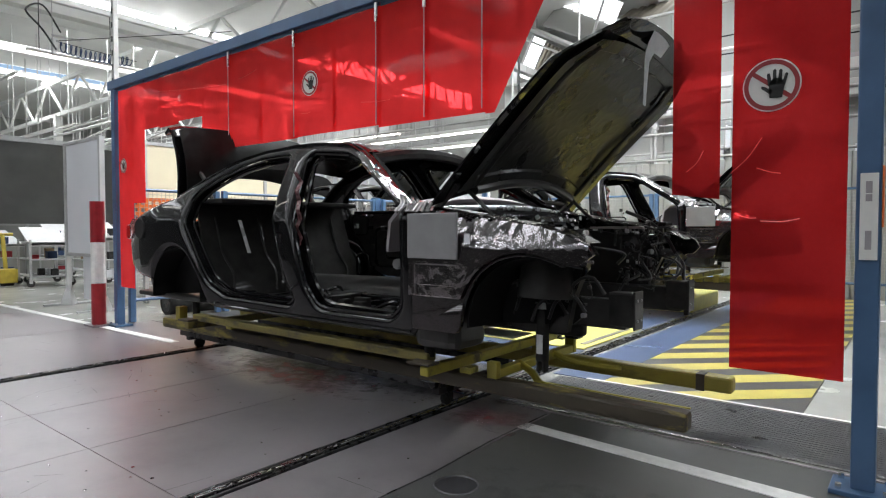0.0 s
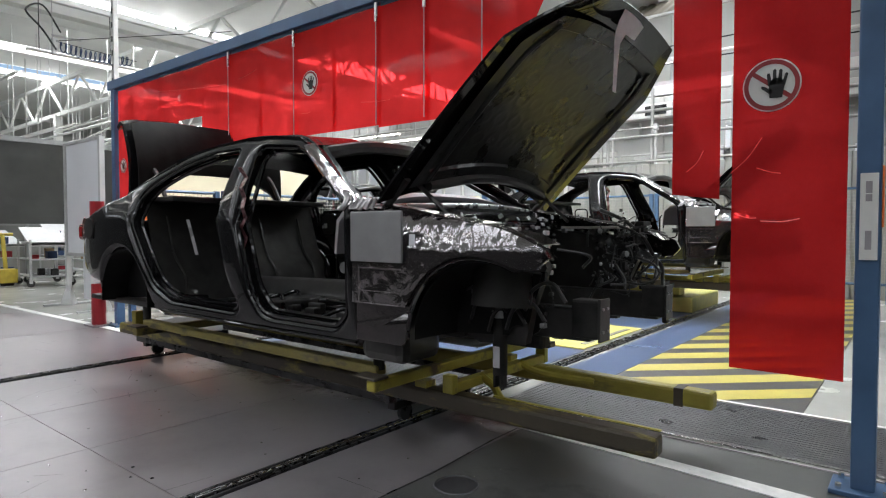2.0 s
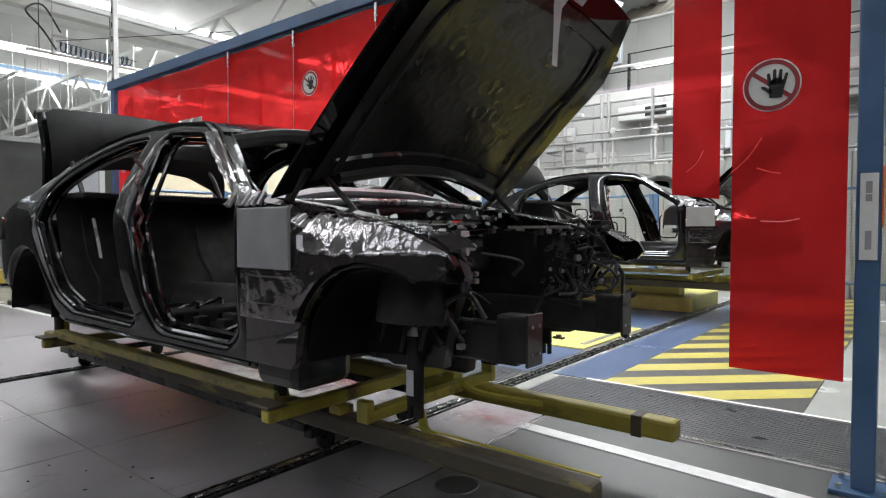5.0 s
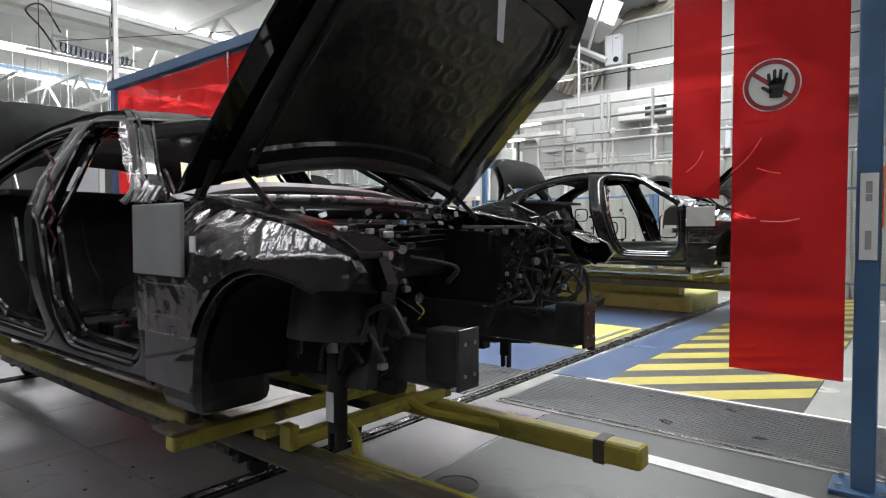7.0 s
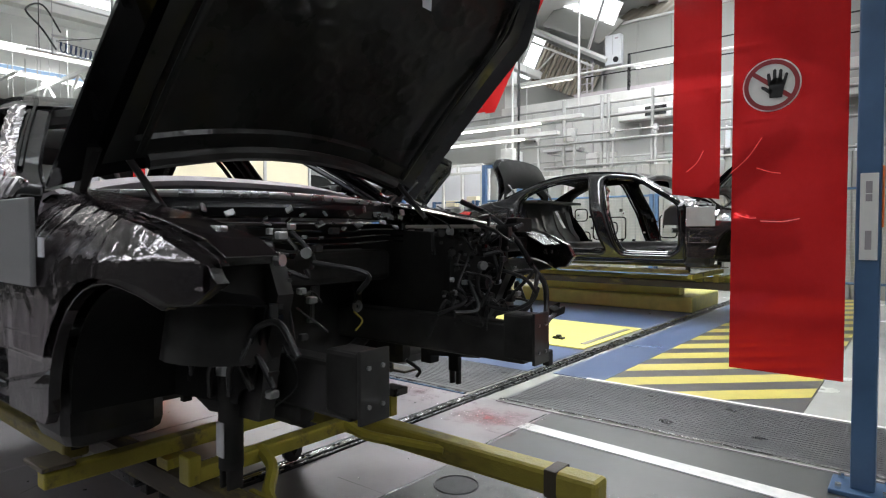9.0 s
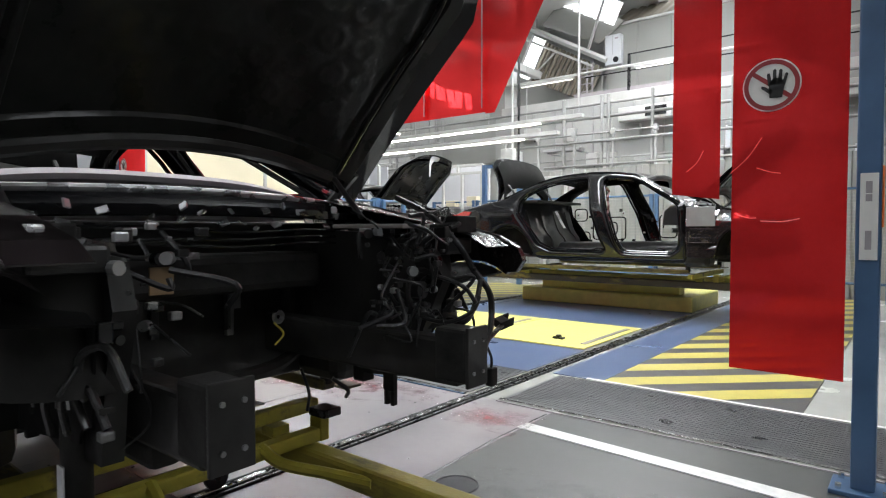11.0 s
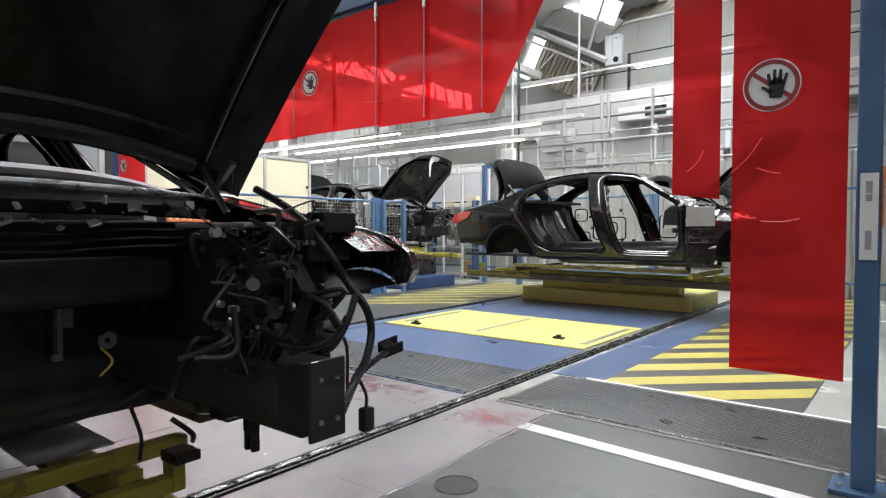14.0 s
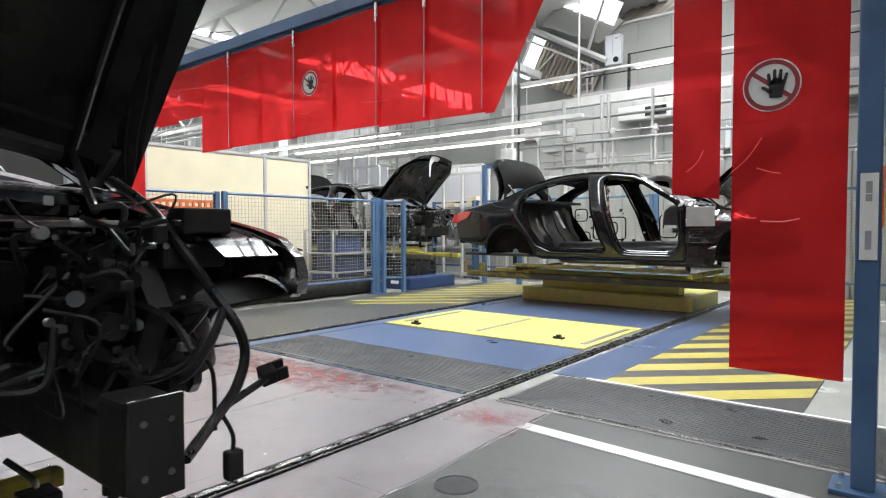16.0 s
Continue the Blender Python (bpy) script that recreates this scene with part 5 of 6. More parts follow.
def add_trunk_lid(car, lip=0.30, corner=0.03):
    rows = []
    for i in range(9):
        u = i / 8
        z = 1.63 + 0.44 * u
        rows.append([(-1.60 - 0.12 * u + 0.06 * math.sin(u * 3.0) - 0.05 * (1 - (v / 0.72) ** 2), v, z - (0.03 + corner * u * (v / 0.72) ** 6) * (v / 0.72) ** 2 - 0.22 * (1 - u) * (v / 0.72) ** 4) for v in (-0.72, -0.6, -0.4, -0.2, 0, 0.2, 0.4, 0.6, 0.72)])
    rows.append([(p[0] - lip * 0.46, p[1] * 0.98, p[2] + 0.035) for p in rows[-1]])
    rows.append([(p[0] - lip * 0.54, p[1] * 0.97, p[2] - 0.03) for p in rows[-1]])
    bm = thicken(sheet(bmesh.new(), rows), 0.03)
    lid = part("trunk_lid", bm, "paint_black", car, "raised black trunk lid", True)
    inner = [[(p[0] + 0.05, p[1] * 0.95, p[2]) for p in row] for row in rows[:9]]
    part("lid_lining", thicken(sheet(bmesh.new(), inner), 0.012), "lid_black", lid, "matt dark lid lining", True)
    for s in (-1, 1):
        part("lid_hinge", pipe([(-1.35, s * 0.55, 1.38), (-1.44, s * 0.55, 1.52), (-1.52, s * 0.55, 1.62), (-1.62, s * 0.55, 1.68)], 0.018), "primer_black", car)
    return lid


def add_engine_bay(car, seed):
    rnd = random.Random(seed)
    part("bulkhead", boxes((1.18, -0.78, 0.52, 1.24, 0.78, 1.18), bevel=0.01), "primer_black", car)
    cowl = [[(x + 0.12 * (1 - (y / 0.8) ** 2), y, z + 0.02 * (1 - (y / 0.8) ** 2)) for y in [-0.8 + 0.1 * k for k in range(17)]] for x, z in ((1.16, 1.245), (1.24, 1.262), (1.31, 1.250), (1.335, 1.215), (1.36, 1.205), (1.43, 1.212), (1.45, 1.18))]
    part("cowl", thicken(sheet(bmesh.new(), cowl), 0.01), "paint_black", car, "glossy black windscreen cowl", True)
    part("cowl_strip", tube(bmesh.new(), bend([(1.27, -0.74, 1.268), (1.35, -0.37, 1.282), (1.375, 0, 1.288), (1.35, 0.37, 1.282), (1.27, 0.74, 1.268)], 6), 0.013, 8), "silver", car, "bright metal strip below the cowl", True)
    for y0, y1 in ((-0.52, -0.30), (-0.12, 0.10), (0.25, 0.45)):
        part("cowl_plate", boxes((1.462, y0 + 0.02, 1.185, 1.470, y1 - 0.02, 1.225), bevel=0.002), "white_tape", car, "pale plate on the bulkhead")
    for s in (-1, 1):
        y0, y1 = sorted((s * 0.385, s * 0.475))
        part("crash_rail", bevelled_box(1.2, y0 + 0.005, 0.65, 2.26, y1 - 0.005, 0.80), "primer_black", car)
        cb = part("crash_box", bevelled_box(2.17, y0 - 0.004, 0.665, 2.30, y1 + 0.004, 0.838), "matte_black", car)
        part("end_plate", boxes((2.30, y0 - 0.008, 0.655, 2.312, y1 + 0.008, 0.845), bevel=0.003), "primer_black", cb)
        for yy in (y0 + 0.02, y1 - 0.02):
            for zz in (0.70, 0.80):
                part("bolt", tube(bmesh.new(), [(2.311, yy, zz), (2.317, yy, zz)], 0.0065, 8), "alu", cb)
        house = [[(1.95 + r * math.cos(a), s * y, 0.66 + r * math.sin(a)) for a in [radians(64 + 118 * i / 14) for i in range(15)]] for r, y in ((0.36, 0.88), (0.35, 0.75), (0.33, 0.60), (0.05, 0.56))]
        part("wheel_house", thicken(sheet(bmesh.new(), house), 0.006), "lid_black", car, "", True)
        apron = outline([[(1.22, 0.60), (1.22, 1.16), (1.70, 1.14), (2.04, 1.08), (2.10, 0.98), (2.02, 0.80), (1.98, 0.62), (1.72, 0.60), (1.60, 0.665), (1.42, 0.66), (1.34, 0.60)]], lambda x, z, q=s: q * (0.52 + 0.03 * math.sin(6 * x)), s * 0.05)
        part("apron", apron, "primer_black", car)
        part("apron_top", bevelled_box(1.25, min(s * 0.56, s * 0.72), 1.06, 2.08, max(s * 0.56, s * 0.72), 1.12), "primer_black", car)
        part("footwell", bevelled_box(1.20, min(s * 0.56, s * 0.86), 0.50, 1.50, max(s * 0.56, s * 0.86), 0.86, 0.05), "primer_black", car)
        tower = tube(bmesh.new(), [(1.90, s * 0.62, 0.80), (1.90, s * 0.60, 1.06), (1.90, s * 0.59, 1.13)], [0.15, 0.13, 0.10], 16)
        part("strut_tower", tower, "primer_black", car, "", True)
    well = random.Random(seed + 9)
    for k in range(22):
        s = -1 if k % 4 else 1
        x, z, w = well.uniform(1.58, 2.12), well.uniform(0.62, 0.96), well.uniform(0.006, 0.03)
        part("well_fitting", boxes((x, s * 0.585 - 0.015, z, x + w, s * 0.585 + 0.015, z + w * well.uniform(0.6, 2.2)), bevel=w * 0.2), well.choice(("engine", "matte_black", "primer_black", "alu", "paint_black")), car)
    for k in range(5):
        x, z = 1.60 + 0.10 * k, well.uniform(0.64, 0.80)
        part("well_pipe", pipe([(x, -0.59, z), (x + 0.06, -0.62, z + 0.10), (x + 0.14, -0.60, z + 0.13), (x + 0.2, -0.585, z + 0.05)], 0.009), well.choice(("hose", "engine", "primer_black")), car, "", True)
    for x in (1.715, 1.745):
        part("clip", boxes((x, -0.61, 0.845, x + 0.012, -0.595, 0.885), bevel=0.002), "silver", car, "small bright clip")
    part("plug_cap", tube(bmesh.new(), [(1.60, -0.63, 0.80), (1.60, -0.645, 0.80)], 0.016, 10), "orange", car, "small orange plug")
    part("near_shield", bevelled_box(1.36, -0.46, 0.585, 2.02, -0.38, 0.66, 0.02), "matte_black", car)
    part("subframe", pipe([(1.30, -0.5, 0.63), (1.40, -0.3, 0.605), (1.43, 0, 0.60), (1.40, 0.3, 0.605), (1.30, 0.5, 0.63)], 0.03), "matte_black", car)
    part("top_plate", bevelled_box(1.66, 0.40, 1.155, 2.02, 0.60, 1.17, 0.004), "beige_plate", car, "beige plate on the fender apron")
    part("latch_bracket", boxes((2.02, 0.60, 1.14, 2.10, 0.72, 1.20), bevel=0.006), "matte_black", car, "dark latch bracket")
    part("bulkhead_label", boxes((1.488, -0.21, 0.94, 1.495, -0.13, 1.03), bevel=0.002), "cardboard", car, "square brown label")
    part("bulkhead_shelf", bevelled_box(1.24, -0.50, 0.92, 1.488, 0.50, 1.06, 0.03), "matte_black", car)
    part("film_patch", boxes((1.489, -0.22, 1.050, 1.493, -0.04, 1.075)), "clear_wrap", car, "strip of clear film")
    part("tow_eye", tube(bmesh.new(), [(1.5, 0.27 + 0.018 * math.cos(a), 0.82 + 0.018 * math.sin(a)) for a in [2 * math.pi * i / 14 for i in range(15)]], 0.010, 6), "alu", car, "small metal eye", True)
    part("cable", pipe([(1.5, 0.25, 0.80), (1.53, 0.27, 0.76), (1.52, 0.24, 0.72)], 0.004), "hose_yellow", car, "thin yellow cable")
    part("fan_ring", tube(bmesh.new(), [(2.04, 0.47 + 0.07 * math.cos(a), 0.94 + 0.07 * math.sin(a)) for a in [2 * math.pi * i / 24 for i in range(25)]], 0.010, 6), "matte_black", car, "", True)
    part("fan_hub", tube(bmesh.new(), [(2.0, 0.47, 0.94), (2.05, 0.47, 0.94)], 0.03, 14), "engine", car)
    for k in range(64):
        far = rnd.random() < 0.75
        p = Vector((rnd.uniform(1.85, 2.10), rnd.uniform(0.34, 0.62) * (1 if far else -1), rnd.uniform(0.84, 1.16)))
        q = p + Vector((rnd.uniform(-0.05, 0.10), rnd.uniform(-0.12, 0.12), rnd.uniform(-0.22, 0.10)))
        mid = (p + q) / 2 + Vector((rnd.uniform(0.0, 0.10), rnd.uniform(-0.06, 0.06), rnd.uniform(-0.08, 0.08)))
        part("hose", tube(bmesh.new(), bend([p, mid, q], 5), rnd.choice((0.003, 0.005, 0.008)), 6), "hose", car, "", True)
    for k in range(130):
        far = rnd.random() < 0.7
        x, y, z = rnd.uniform(1.86, 2.12), rnd.uniform(0.36, 0.60) * (1 if far else -1), rnd.uniform(0.84, 1.16)
        s = rnd.uniform(0.006, 0.022)
        if rnd.random() < 0.45:
            bm = tube(bmesh.new(), [(x, y, z), (x + s, y + rnd.uniform(-0.02, 0.02), z)], s * 0.8, 10)
        else:
            bm = boxes((x, y, z, x + s, y + s * 1.4, z + s), bevel=s * 0.2)
        part("bay_fitting", bm, rnd.choice(("engine", "engine", "paint_black", "matte_black", "alu", "hose", "primer_black", "paint_black", "silver")), car)
    for k in range(26):
        x, y = rnd.uniform(1.45, 2.05), rnd.choice((-1, 1)) * rnd.uniform(0.52, 0.74)
        s = rnd.uniform(0.012, 0.035)
        part("apron_fitting", boxes((x, y, 1.12, x + s * 1.6, y + s, 1.13 + s), bevel=s * 0.2), rnd.choice(("matte_black", "alu", "engine", "primer_black", "silver")), car)
    lie = random.Random(seed + 5)
    for k in range(30):
        y = -0.70 + 1.4 * (k + lie.random()) / 30
        w, d = lie.uniform(0.012, 0.045), lie.uniform(0.010, 0.03)
        piece = boxes((-d / 2, -w / 2, -0.004, d / 2, w / 2, 0.004), bevel=0.002)
        bend_ = 0.10 * (1 - (y / 0.8) ** 2)
        bmesh.ops.transform(piece, matrix=pose(1.475 + bend_ + lie.uniform(-0.01, 0.02), y, lie.uniform(1.15, 1.235), lie.uniform(-30, 60), lie.uniform(20, 80), lie.uniform(-30, 30)), verts=piece.verts)
        part("cowl_fitting", piece, lie.choice(("silver", "silver", "bright_steel", "alu", "paint_black")), car)
    for k in range(3):
        z = 1.15 - 0.025 * k
        part("cowl_cable", tube(bmesh.new(), bend([(1.49, -0.68, z), (1.575, -0.3, z + 0.01 * lie.uniform(-1, 1)), (1.60, 0.05, z - 0.01), (1.57, 0.36, z), (1.49, 0.68, z - 0.01)], 6), 0.006, 6), "paint_black", car, "", True)
    for k in range(12):
        y = rnd.uniform(-0.6, 0.6)
        part("bulkhead_clip", boxes((1.24, y, rnd.uniform(0.7, 0.9), 1.262, y + 0.03, 0.93), bevel=0.003), rnd.choice(("alu", "engine", "matte_black")), car)


def bevelled_box(x0, y0, z0, x1, y1, z1, r=0.012):
    return boxes((x0, y0, z0, x1, y1, z1), bevel=r)


def add_loom(car):
    """The wiring loom and plugs that hang beside the far crash box."""
    part("wire_loom", pipe([(1.85, 0.55, 1.27), (2.0, 0.57, 1.20), (2.10, 0.60, 1.10), (2.14, 0.65, 1.0), (2.18, 0.68, 0.93), (2.18, 0.70, 0.86), (2.20, 0.66, 0.79), (2.22, 0.60, 0.745), (2.28, 0.50, 0.70)], 0.012), "hose", car, "", True)
    part("wire_loom", pipe([(2.16, 0.66, 0.97), (2.17, 0.62, 0.90), (2.17, 0.57, 0.84), (2.14, 0.54, 0.82)], 0.010), "hose", car, "", True)
    part("wire_loom", pipe([(1.98, 0.48, 0.90), (2.05, 0.50, 0.985), (2.17, 0.53, 0.96), (2.22, 0.55, 0.90)], 0.008), "hose", car, "", True)
    part("wire_loom", pipe([(1.97, 0.46, 0.90), (2.04, 0.48, 0.845), (2.14, 0.50, 0.835), (2.20, 0.55, 0.87), (2.21, 0.58, 0.92)], 0.008), "hose", car, "", True)
    part("wire_loom", pipe([(2.21, 0.62, 0.75), (2.22, 0.64, 0.70), (2.22, 0.64, 0.66)], 0.005), "hose", car, "", True)
    part("plug", bevelled_box(2.205, 0.622, 0.60, 2.235, 0.660, 0.665, 0.006), "matte_black", car)
    part("plug", bevelled_box(2.10, 0.53, 0.80, 2.16, 0.57, 0.845, 0.006), "matte_black", car)
    part("plug_lead", tube(bmesh.new(), [(2.21, 0.61, 0.755), (2.195, 0.75, 0.80)], 0.009, 8), "hose", car)
    pl = boxes((-0.03, -0.02, -0.018, 0.008, 0.02, 0.018), (0.0075, -0.02, -0.018, 0.035, -0.012, 0.018), (0.0075, 0.012, -0.018, 0.035, 0.02, 0.018), bevel=0.003)
    bmesh.ops.transform(pl, matrix=pose(2.19, 0.765, 0.808, 25, -15, 70), verts=pl.verts)
    part("plug", pl, "matte_black", car)
    part("bracket_lug", boxes((1.79, 0.535, 0.535, 1.845, 0.56, 0.66), (1.795, 0.535, 0.48, 1.812, 0.56, 0.536), (1.828, 0.535, 0.48, 1.845, 0.56, 0.536), bevel=0.004), "matte_black", car)
    part("bracket_lug", boxes((1.66, 0.50, 0.56, 1.72, 0.56, 0.64), bevel=0.006), "matte_black", car)
    part("wire_end", pipe([(1.62, 0.28, 0.64), (1.64, 0.30, 0.55), (1.63, 0.30, 0.48)], 0.006), "hose", car)
    part("wire_end", pipe([(1.70, 0.36, 0.60), (1.74, 0.40, 0.555), (1.71, 0.42, 0.52)], 0.008), "hose", car)


def dash_mesh():
    rows = []
    for x, z in ((0.88, 1.02), (0.90, 1.20), (0.98, 1.275), (1.08, 1.285), (1.16, 1.262)):
        rows.append([(x, y, z + (0.085 if z > 1.1 else 0.0) * (1 - (abs(y) / 0.74) ** 3)) for y in [-0.74 + 0.074 * k for k in range(21)]])
    return thicken(sheet(bmesh.new(), rows), 0.02)


def build_car(far_doors=True):
    car = tagged(empty("sedan"), "unfinished glossy black sedan body with open hood and no doors", "car body")
    for s in (-1, 1):
        ob = part("body_side", pressed_panel([rounded(SIDE, 0.04), REAR_DOOR, FRONT_DOOR], side_y(s), s), "paint_black", car, "", True)
        fen = part("fender", outline([FENDER], lambda x, z, q=s: q * (0.93 - 3.2 * max(0, z - 1.03) ** 2 - 0.10 * max(0, (x - 1.95) / 0.3) ** 2), -s * 0.03), "foil" if s < 0 else "foil_crumpled", car, "black fender wrapped in wrinkled clear film", True)
        bevelled(fen, 0.012, 2, 30)
        flange = [[(x, s * (y + 0.80 - 0.02), z) for y in (0.0, -0.06, -0.14)] for x, z in ((1.26, 1.285), (1.57, 1.235), (1.9, 1.18), (2.12, 1.13), (2.2, 1.09))]
        part("fender_flange", thicken(sheet(bmesh.new(), flange), 0.004), "foil" if s < 0 else "foil_crumpled", fen)
        for k in range(5 if s > 0 else 0):
            ridge = [(1.30 + 0.22 * i, s * (0.72 + 0.035 * k + 0.008 * math.sin(2.3 * i + k)), 1.287 - 0.16 * 0.22 * i - 0.010 * k - 0.012 * max(0, i - 3) ** 2 + 0.004 * math.sin(3 * i + 2 * k)) for i in range(5)]
            part("film_ridge", tube(bmesh.new(), bend(ridge, 4), 0.0035, 5), "clear_wrap", fen, "", True)
        for loop in (REAR_DOOR, FRONT_DOOR):
            f = side_y(s)
            for off, rad in ((0.03, 0.012), (0.09, 0.014)):
                c = Vector((sum(p[0] for p in loop) / len(loop), sum(p[1] for p in loop) / len(loop)))
                pts = []
                for x, z in (*loop, loop[0]):
                    d = (c - Vector((x, z))).normalized() * (off * 0.35)
                    pts.append((x + d.x, f(x, z) - s * off, z + d.y))
                part("door_flange", tube(bmesh.new(), pts, rad, 6), "paint_black", ob, "", True)
    # roof
    rows = []
    for x, z in ((-0.95, 1.655), (-0.75, 1.71), (-0.51, 1.745), (-0.14, 1.765), (0.19, 1.745), (0.45, 1.71), (0.62, 1.64)):
        y0 = abs(side_y(1)(x, z)) + 0.01
        rows.append([(x - 0.03 * (1 - t * t), y0 * t, z + 0.045 * (1 - t * t)) for t in [-1 + 2 * i / 14 for i in range(15)]])
    part("roof", thicken(sheet(bmesh.new(), rows), 0.03), "paint_black", car, "", True)
    part("roof_header", tube(bmesh.new(), bend([(0.58, -0.60, 1.60), (0.66, -0.3, 1.66), (0.68, 0, 1.675), (0.66, 0.3, 1.66), (0.58, 0.60, 1.60)], 4), 0.04, 8), "primer_black", car, "", True)
    # floor, seat wall, parcel shelf
    part("floor_pan", bevelled_box(-2.2, -0.80, 0.56, 1.22, 0.80, 0.60), "primer_black", car)
    part("tunnel", tube(bmesh.new(), [(-0.9, 0, 0.62), (1.2, 0, 0.66)], 0.15, 12), "primer_black", car, "", True)
    part("seat_wall", thicken(sheet(bmesh.new(), [[(x + 0.02 * math.cos(7 * y), y, z) for y in [-0.78 + 0.12 * k for k in range(14)]] for x, z in ((-0.95, 0.60), (-1.0, 0.78), (-1.12, 0.95), (-1.25, 1.36))]), 0.02), "primer_black", car, "", True)
    part("parcel_shelf", bevelled_box(-1.45, -0.72, 1.36, -0.93, 0.72, 1.40), "primer_black", car)
    part("cross_member", bevelled_box(-0.10, -0.80, 0.60, 0.10, 0.80, 0.68), "primer_black", car)
    part("dashboard", dash_mesh(), "grey_trim", car, "grey padded dashboard")
    rnd = random.Random(21)
    for k in range(40):
        x, y = rnd.uniform(-0.85, 1.0), rnd.uniform(-0.72, 0.72)
        w, d, h = rnd.uniform(0.03, 0.14), rnd.uniform(0.03, 0.12), rnd.uniform(0.02, 0.10)
        part("floor_fitting", boxes((x, y, 0.60, x + w, y + d, 0.60 + h), bevel=0.008), rnd.choice(("primer_black", "matte_black", "paint_black", "paint_black", "alu")), car)
    for k in range(8):
        x, y = rnd.uniform(-0.8, 0.7), rnd.uniform(-0.7, 0.7)
        part("interior_cable", pipe([(x, y, 0.64), (x + 0.15, y + 0.08, 0.70), (x + 0.3, y, 0.66), (x + 0.45, y - 0.1, 0.63)], 0.014), "paint_black", car, "", True)
    for s in (-1, 1):
        rail_ = bevelled_box(0.15, min(s * 0.2, s * 0.26), 0.60, 0.85, max(s * 0.2, s * 0.26), 0.68)
        part("seat_rail", rail_, "paint_black", car)
    part("inner_strap", thicken(sheet(bmesh.new(), [[(-0.62, -0.78, 1.22), (-0.58, -0.78, 1.22)], [(-0.52, -0.79, 1.05), (-0.48, -0.79, 1.05)], [(-0.47, -0.80, 0.98), (-0.43, -0.80, 0.98)]]), 0.004), "grey_plate", car, "pale strap inside the door opening")
    part("steering_beam", tube(bmesh.new(), [(1.02, -0.8, 0.95), (1.02, 0.8, 0.95)], 0.03, 8), "alu", car)
    part("tail_panel", bevelled_box(-2.38, -0.72, 0.74, -2.30, 0.72, 1.16, 0.03), "paint_black", car)
    part("trunk_rim", boxes((-2.36, -0.70, 1.16, -2.22, 0.70, 1.235), bevel=0.02), "paint_black", car)
    part("bumper_bracket", boxes((-2.46, -0.66, 0.80, -2.38, -0.50, 0.98), bevel=0.01), "alu", car, "bare metal bumper bracket")
    for s in (-1, 1):
        part("tail_lamp", bevelled_box(-2.46, min(s * 0.80, s * 0.52), 1.06, -2.26, max(s * 0.80, s * 0.52), 1.20, 0.03), "red_lens", car, "red tail lamp")
        rear = [[(-1.34 + r * math.cos(a), s * y, 0.62 + r * math.sin(a)) for a in [radians(-5 + 190 * i / 14) for i in range(15)]] for r, y in ((0.385, 0.90), (0.37, 0.70), (0.05, 0.66))]
        part("rear_wheel_house", thicken(sheet(bmesh.new(), rear), 0.006), "lid_black", car, "", True)
        filler = tube(bmesh.new(), [(-1.92, s * 0.905, 1.16), (-1.92, s * 0.918, 1.16)], 0.085, 24)
        part("filler_recess", filler, "matte_black", car, "round dark fuel filler recess", True)
        recess = outline([rounded([(-2.36, 1.06), (-2.40, 1.19), (-2.20, 1.25), (-2.02, 1.24), (-2.10, 1.15)], 0.03)], lambda x, z, q=s: q * (0.947 - 0.16 * max(0, (-1.6 - x) / 0.8) ** 1.6), -s * 0.03)
        part("lamp_lens", recess, "red_lens", car, "red tail lamp lens wrapping the corner")
        part("sill_seam", tube(bmesh.new(), bend([(-0.80, s * 0.872, 0.585), (0.2, s * 0.878, 0.58), (1.20, s * 0.876, 0.585)], 4), 0.008, 6), "paint_black", car, "", True)
        part("roof_gutter", tube(bmesh.new(), bend([(x, s * (abs(side_y(1)(x, z)) - 0.035), z + 0.008) for x, z in ((-1.46, 1.42), (-1.08, 1.595), (-0.68, 1.715), (-0.14, 1.755), (0.19, 1.735), (0.5, 1.69), (0.85, 1.50), (1.08, 1.345))], 4), 0.009, 6), "paint_black", car, "", True)
    if far_doors:
        far_door = outline([rounded([(-1.15, 1.30), (-1.15, 1.2), (-0.98, 0.95), (-0.8, 0.72), (0.05, 0.67), (0.12, 0.72), (0.0, 1.2), (-0.03, 1.30)], 0.03)], lambda x, z: 0.90, -0.06)
        part("door_trim", far_door, "matte_black", car, "dark inner door panel")
        part("far_belt", bevelled_box(-1.1, 0.84, 1.27, 1.15, 0.90, 1.335, 0.012), "paint_black", car)
        far_front = outline([rounded([(0.30, 0.70), (0.22, 1.26), (0.62, 1.26), (0.70, 1.10), (0.66, 0.85), (0.85, 0.70)], 0.04)], lambda x, z: 0.88, -0.05)
        part("door_trim", far_front, "matte_black", car, "dark inner door panel")
    # pressed swages and brackets inside
    for x0, z0, x1, z1, y in ((-0.75, 0.80, -0.20, 1.16, 0.80), (-0.62, 0.88, -0.34, 1.08, 0.795), (0.34, 0.84, 0.60, 1.18, 0.795), (-1.08, 1.10, -0.86, 1.30, 0.80), (-0.95, 0.70, -0.78, 0.92, 0.74)):
        ring = rounded([(x0, z0), (x1, z0), (x1, z1), (x0, z1)], 0.06)
        part("swage", tube(bmesh.new(), [(x, y, z) for x, z in (*ring, ring[0])], 0.010, 6), "paint_black", car, "", True)
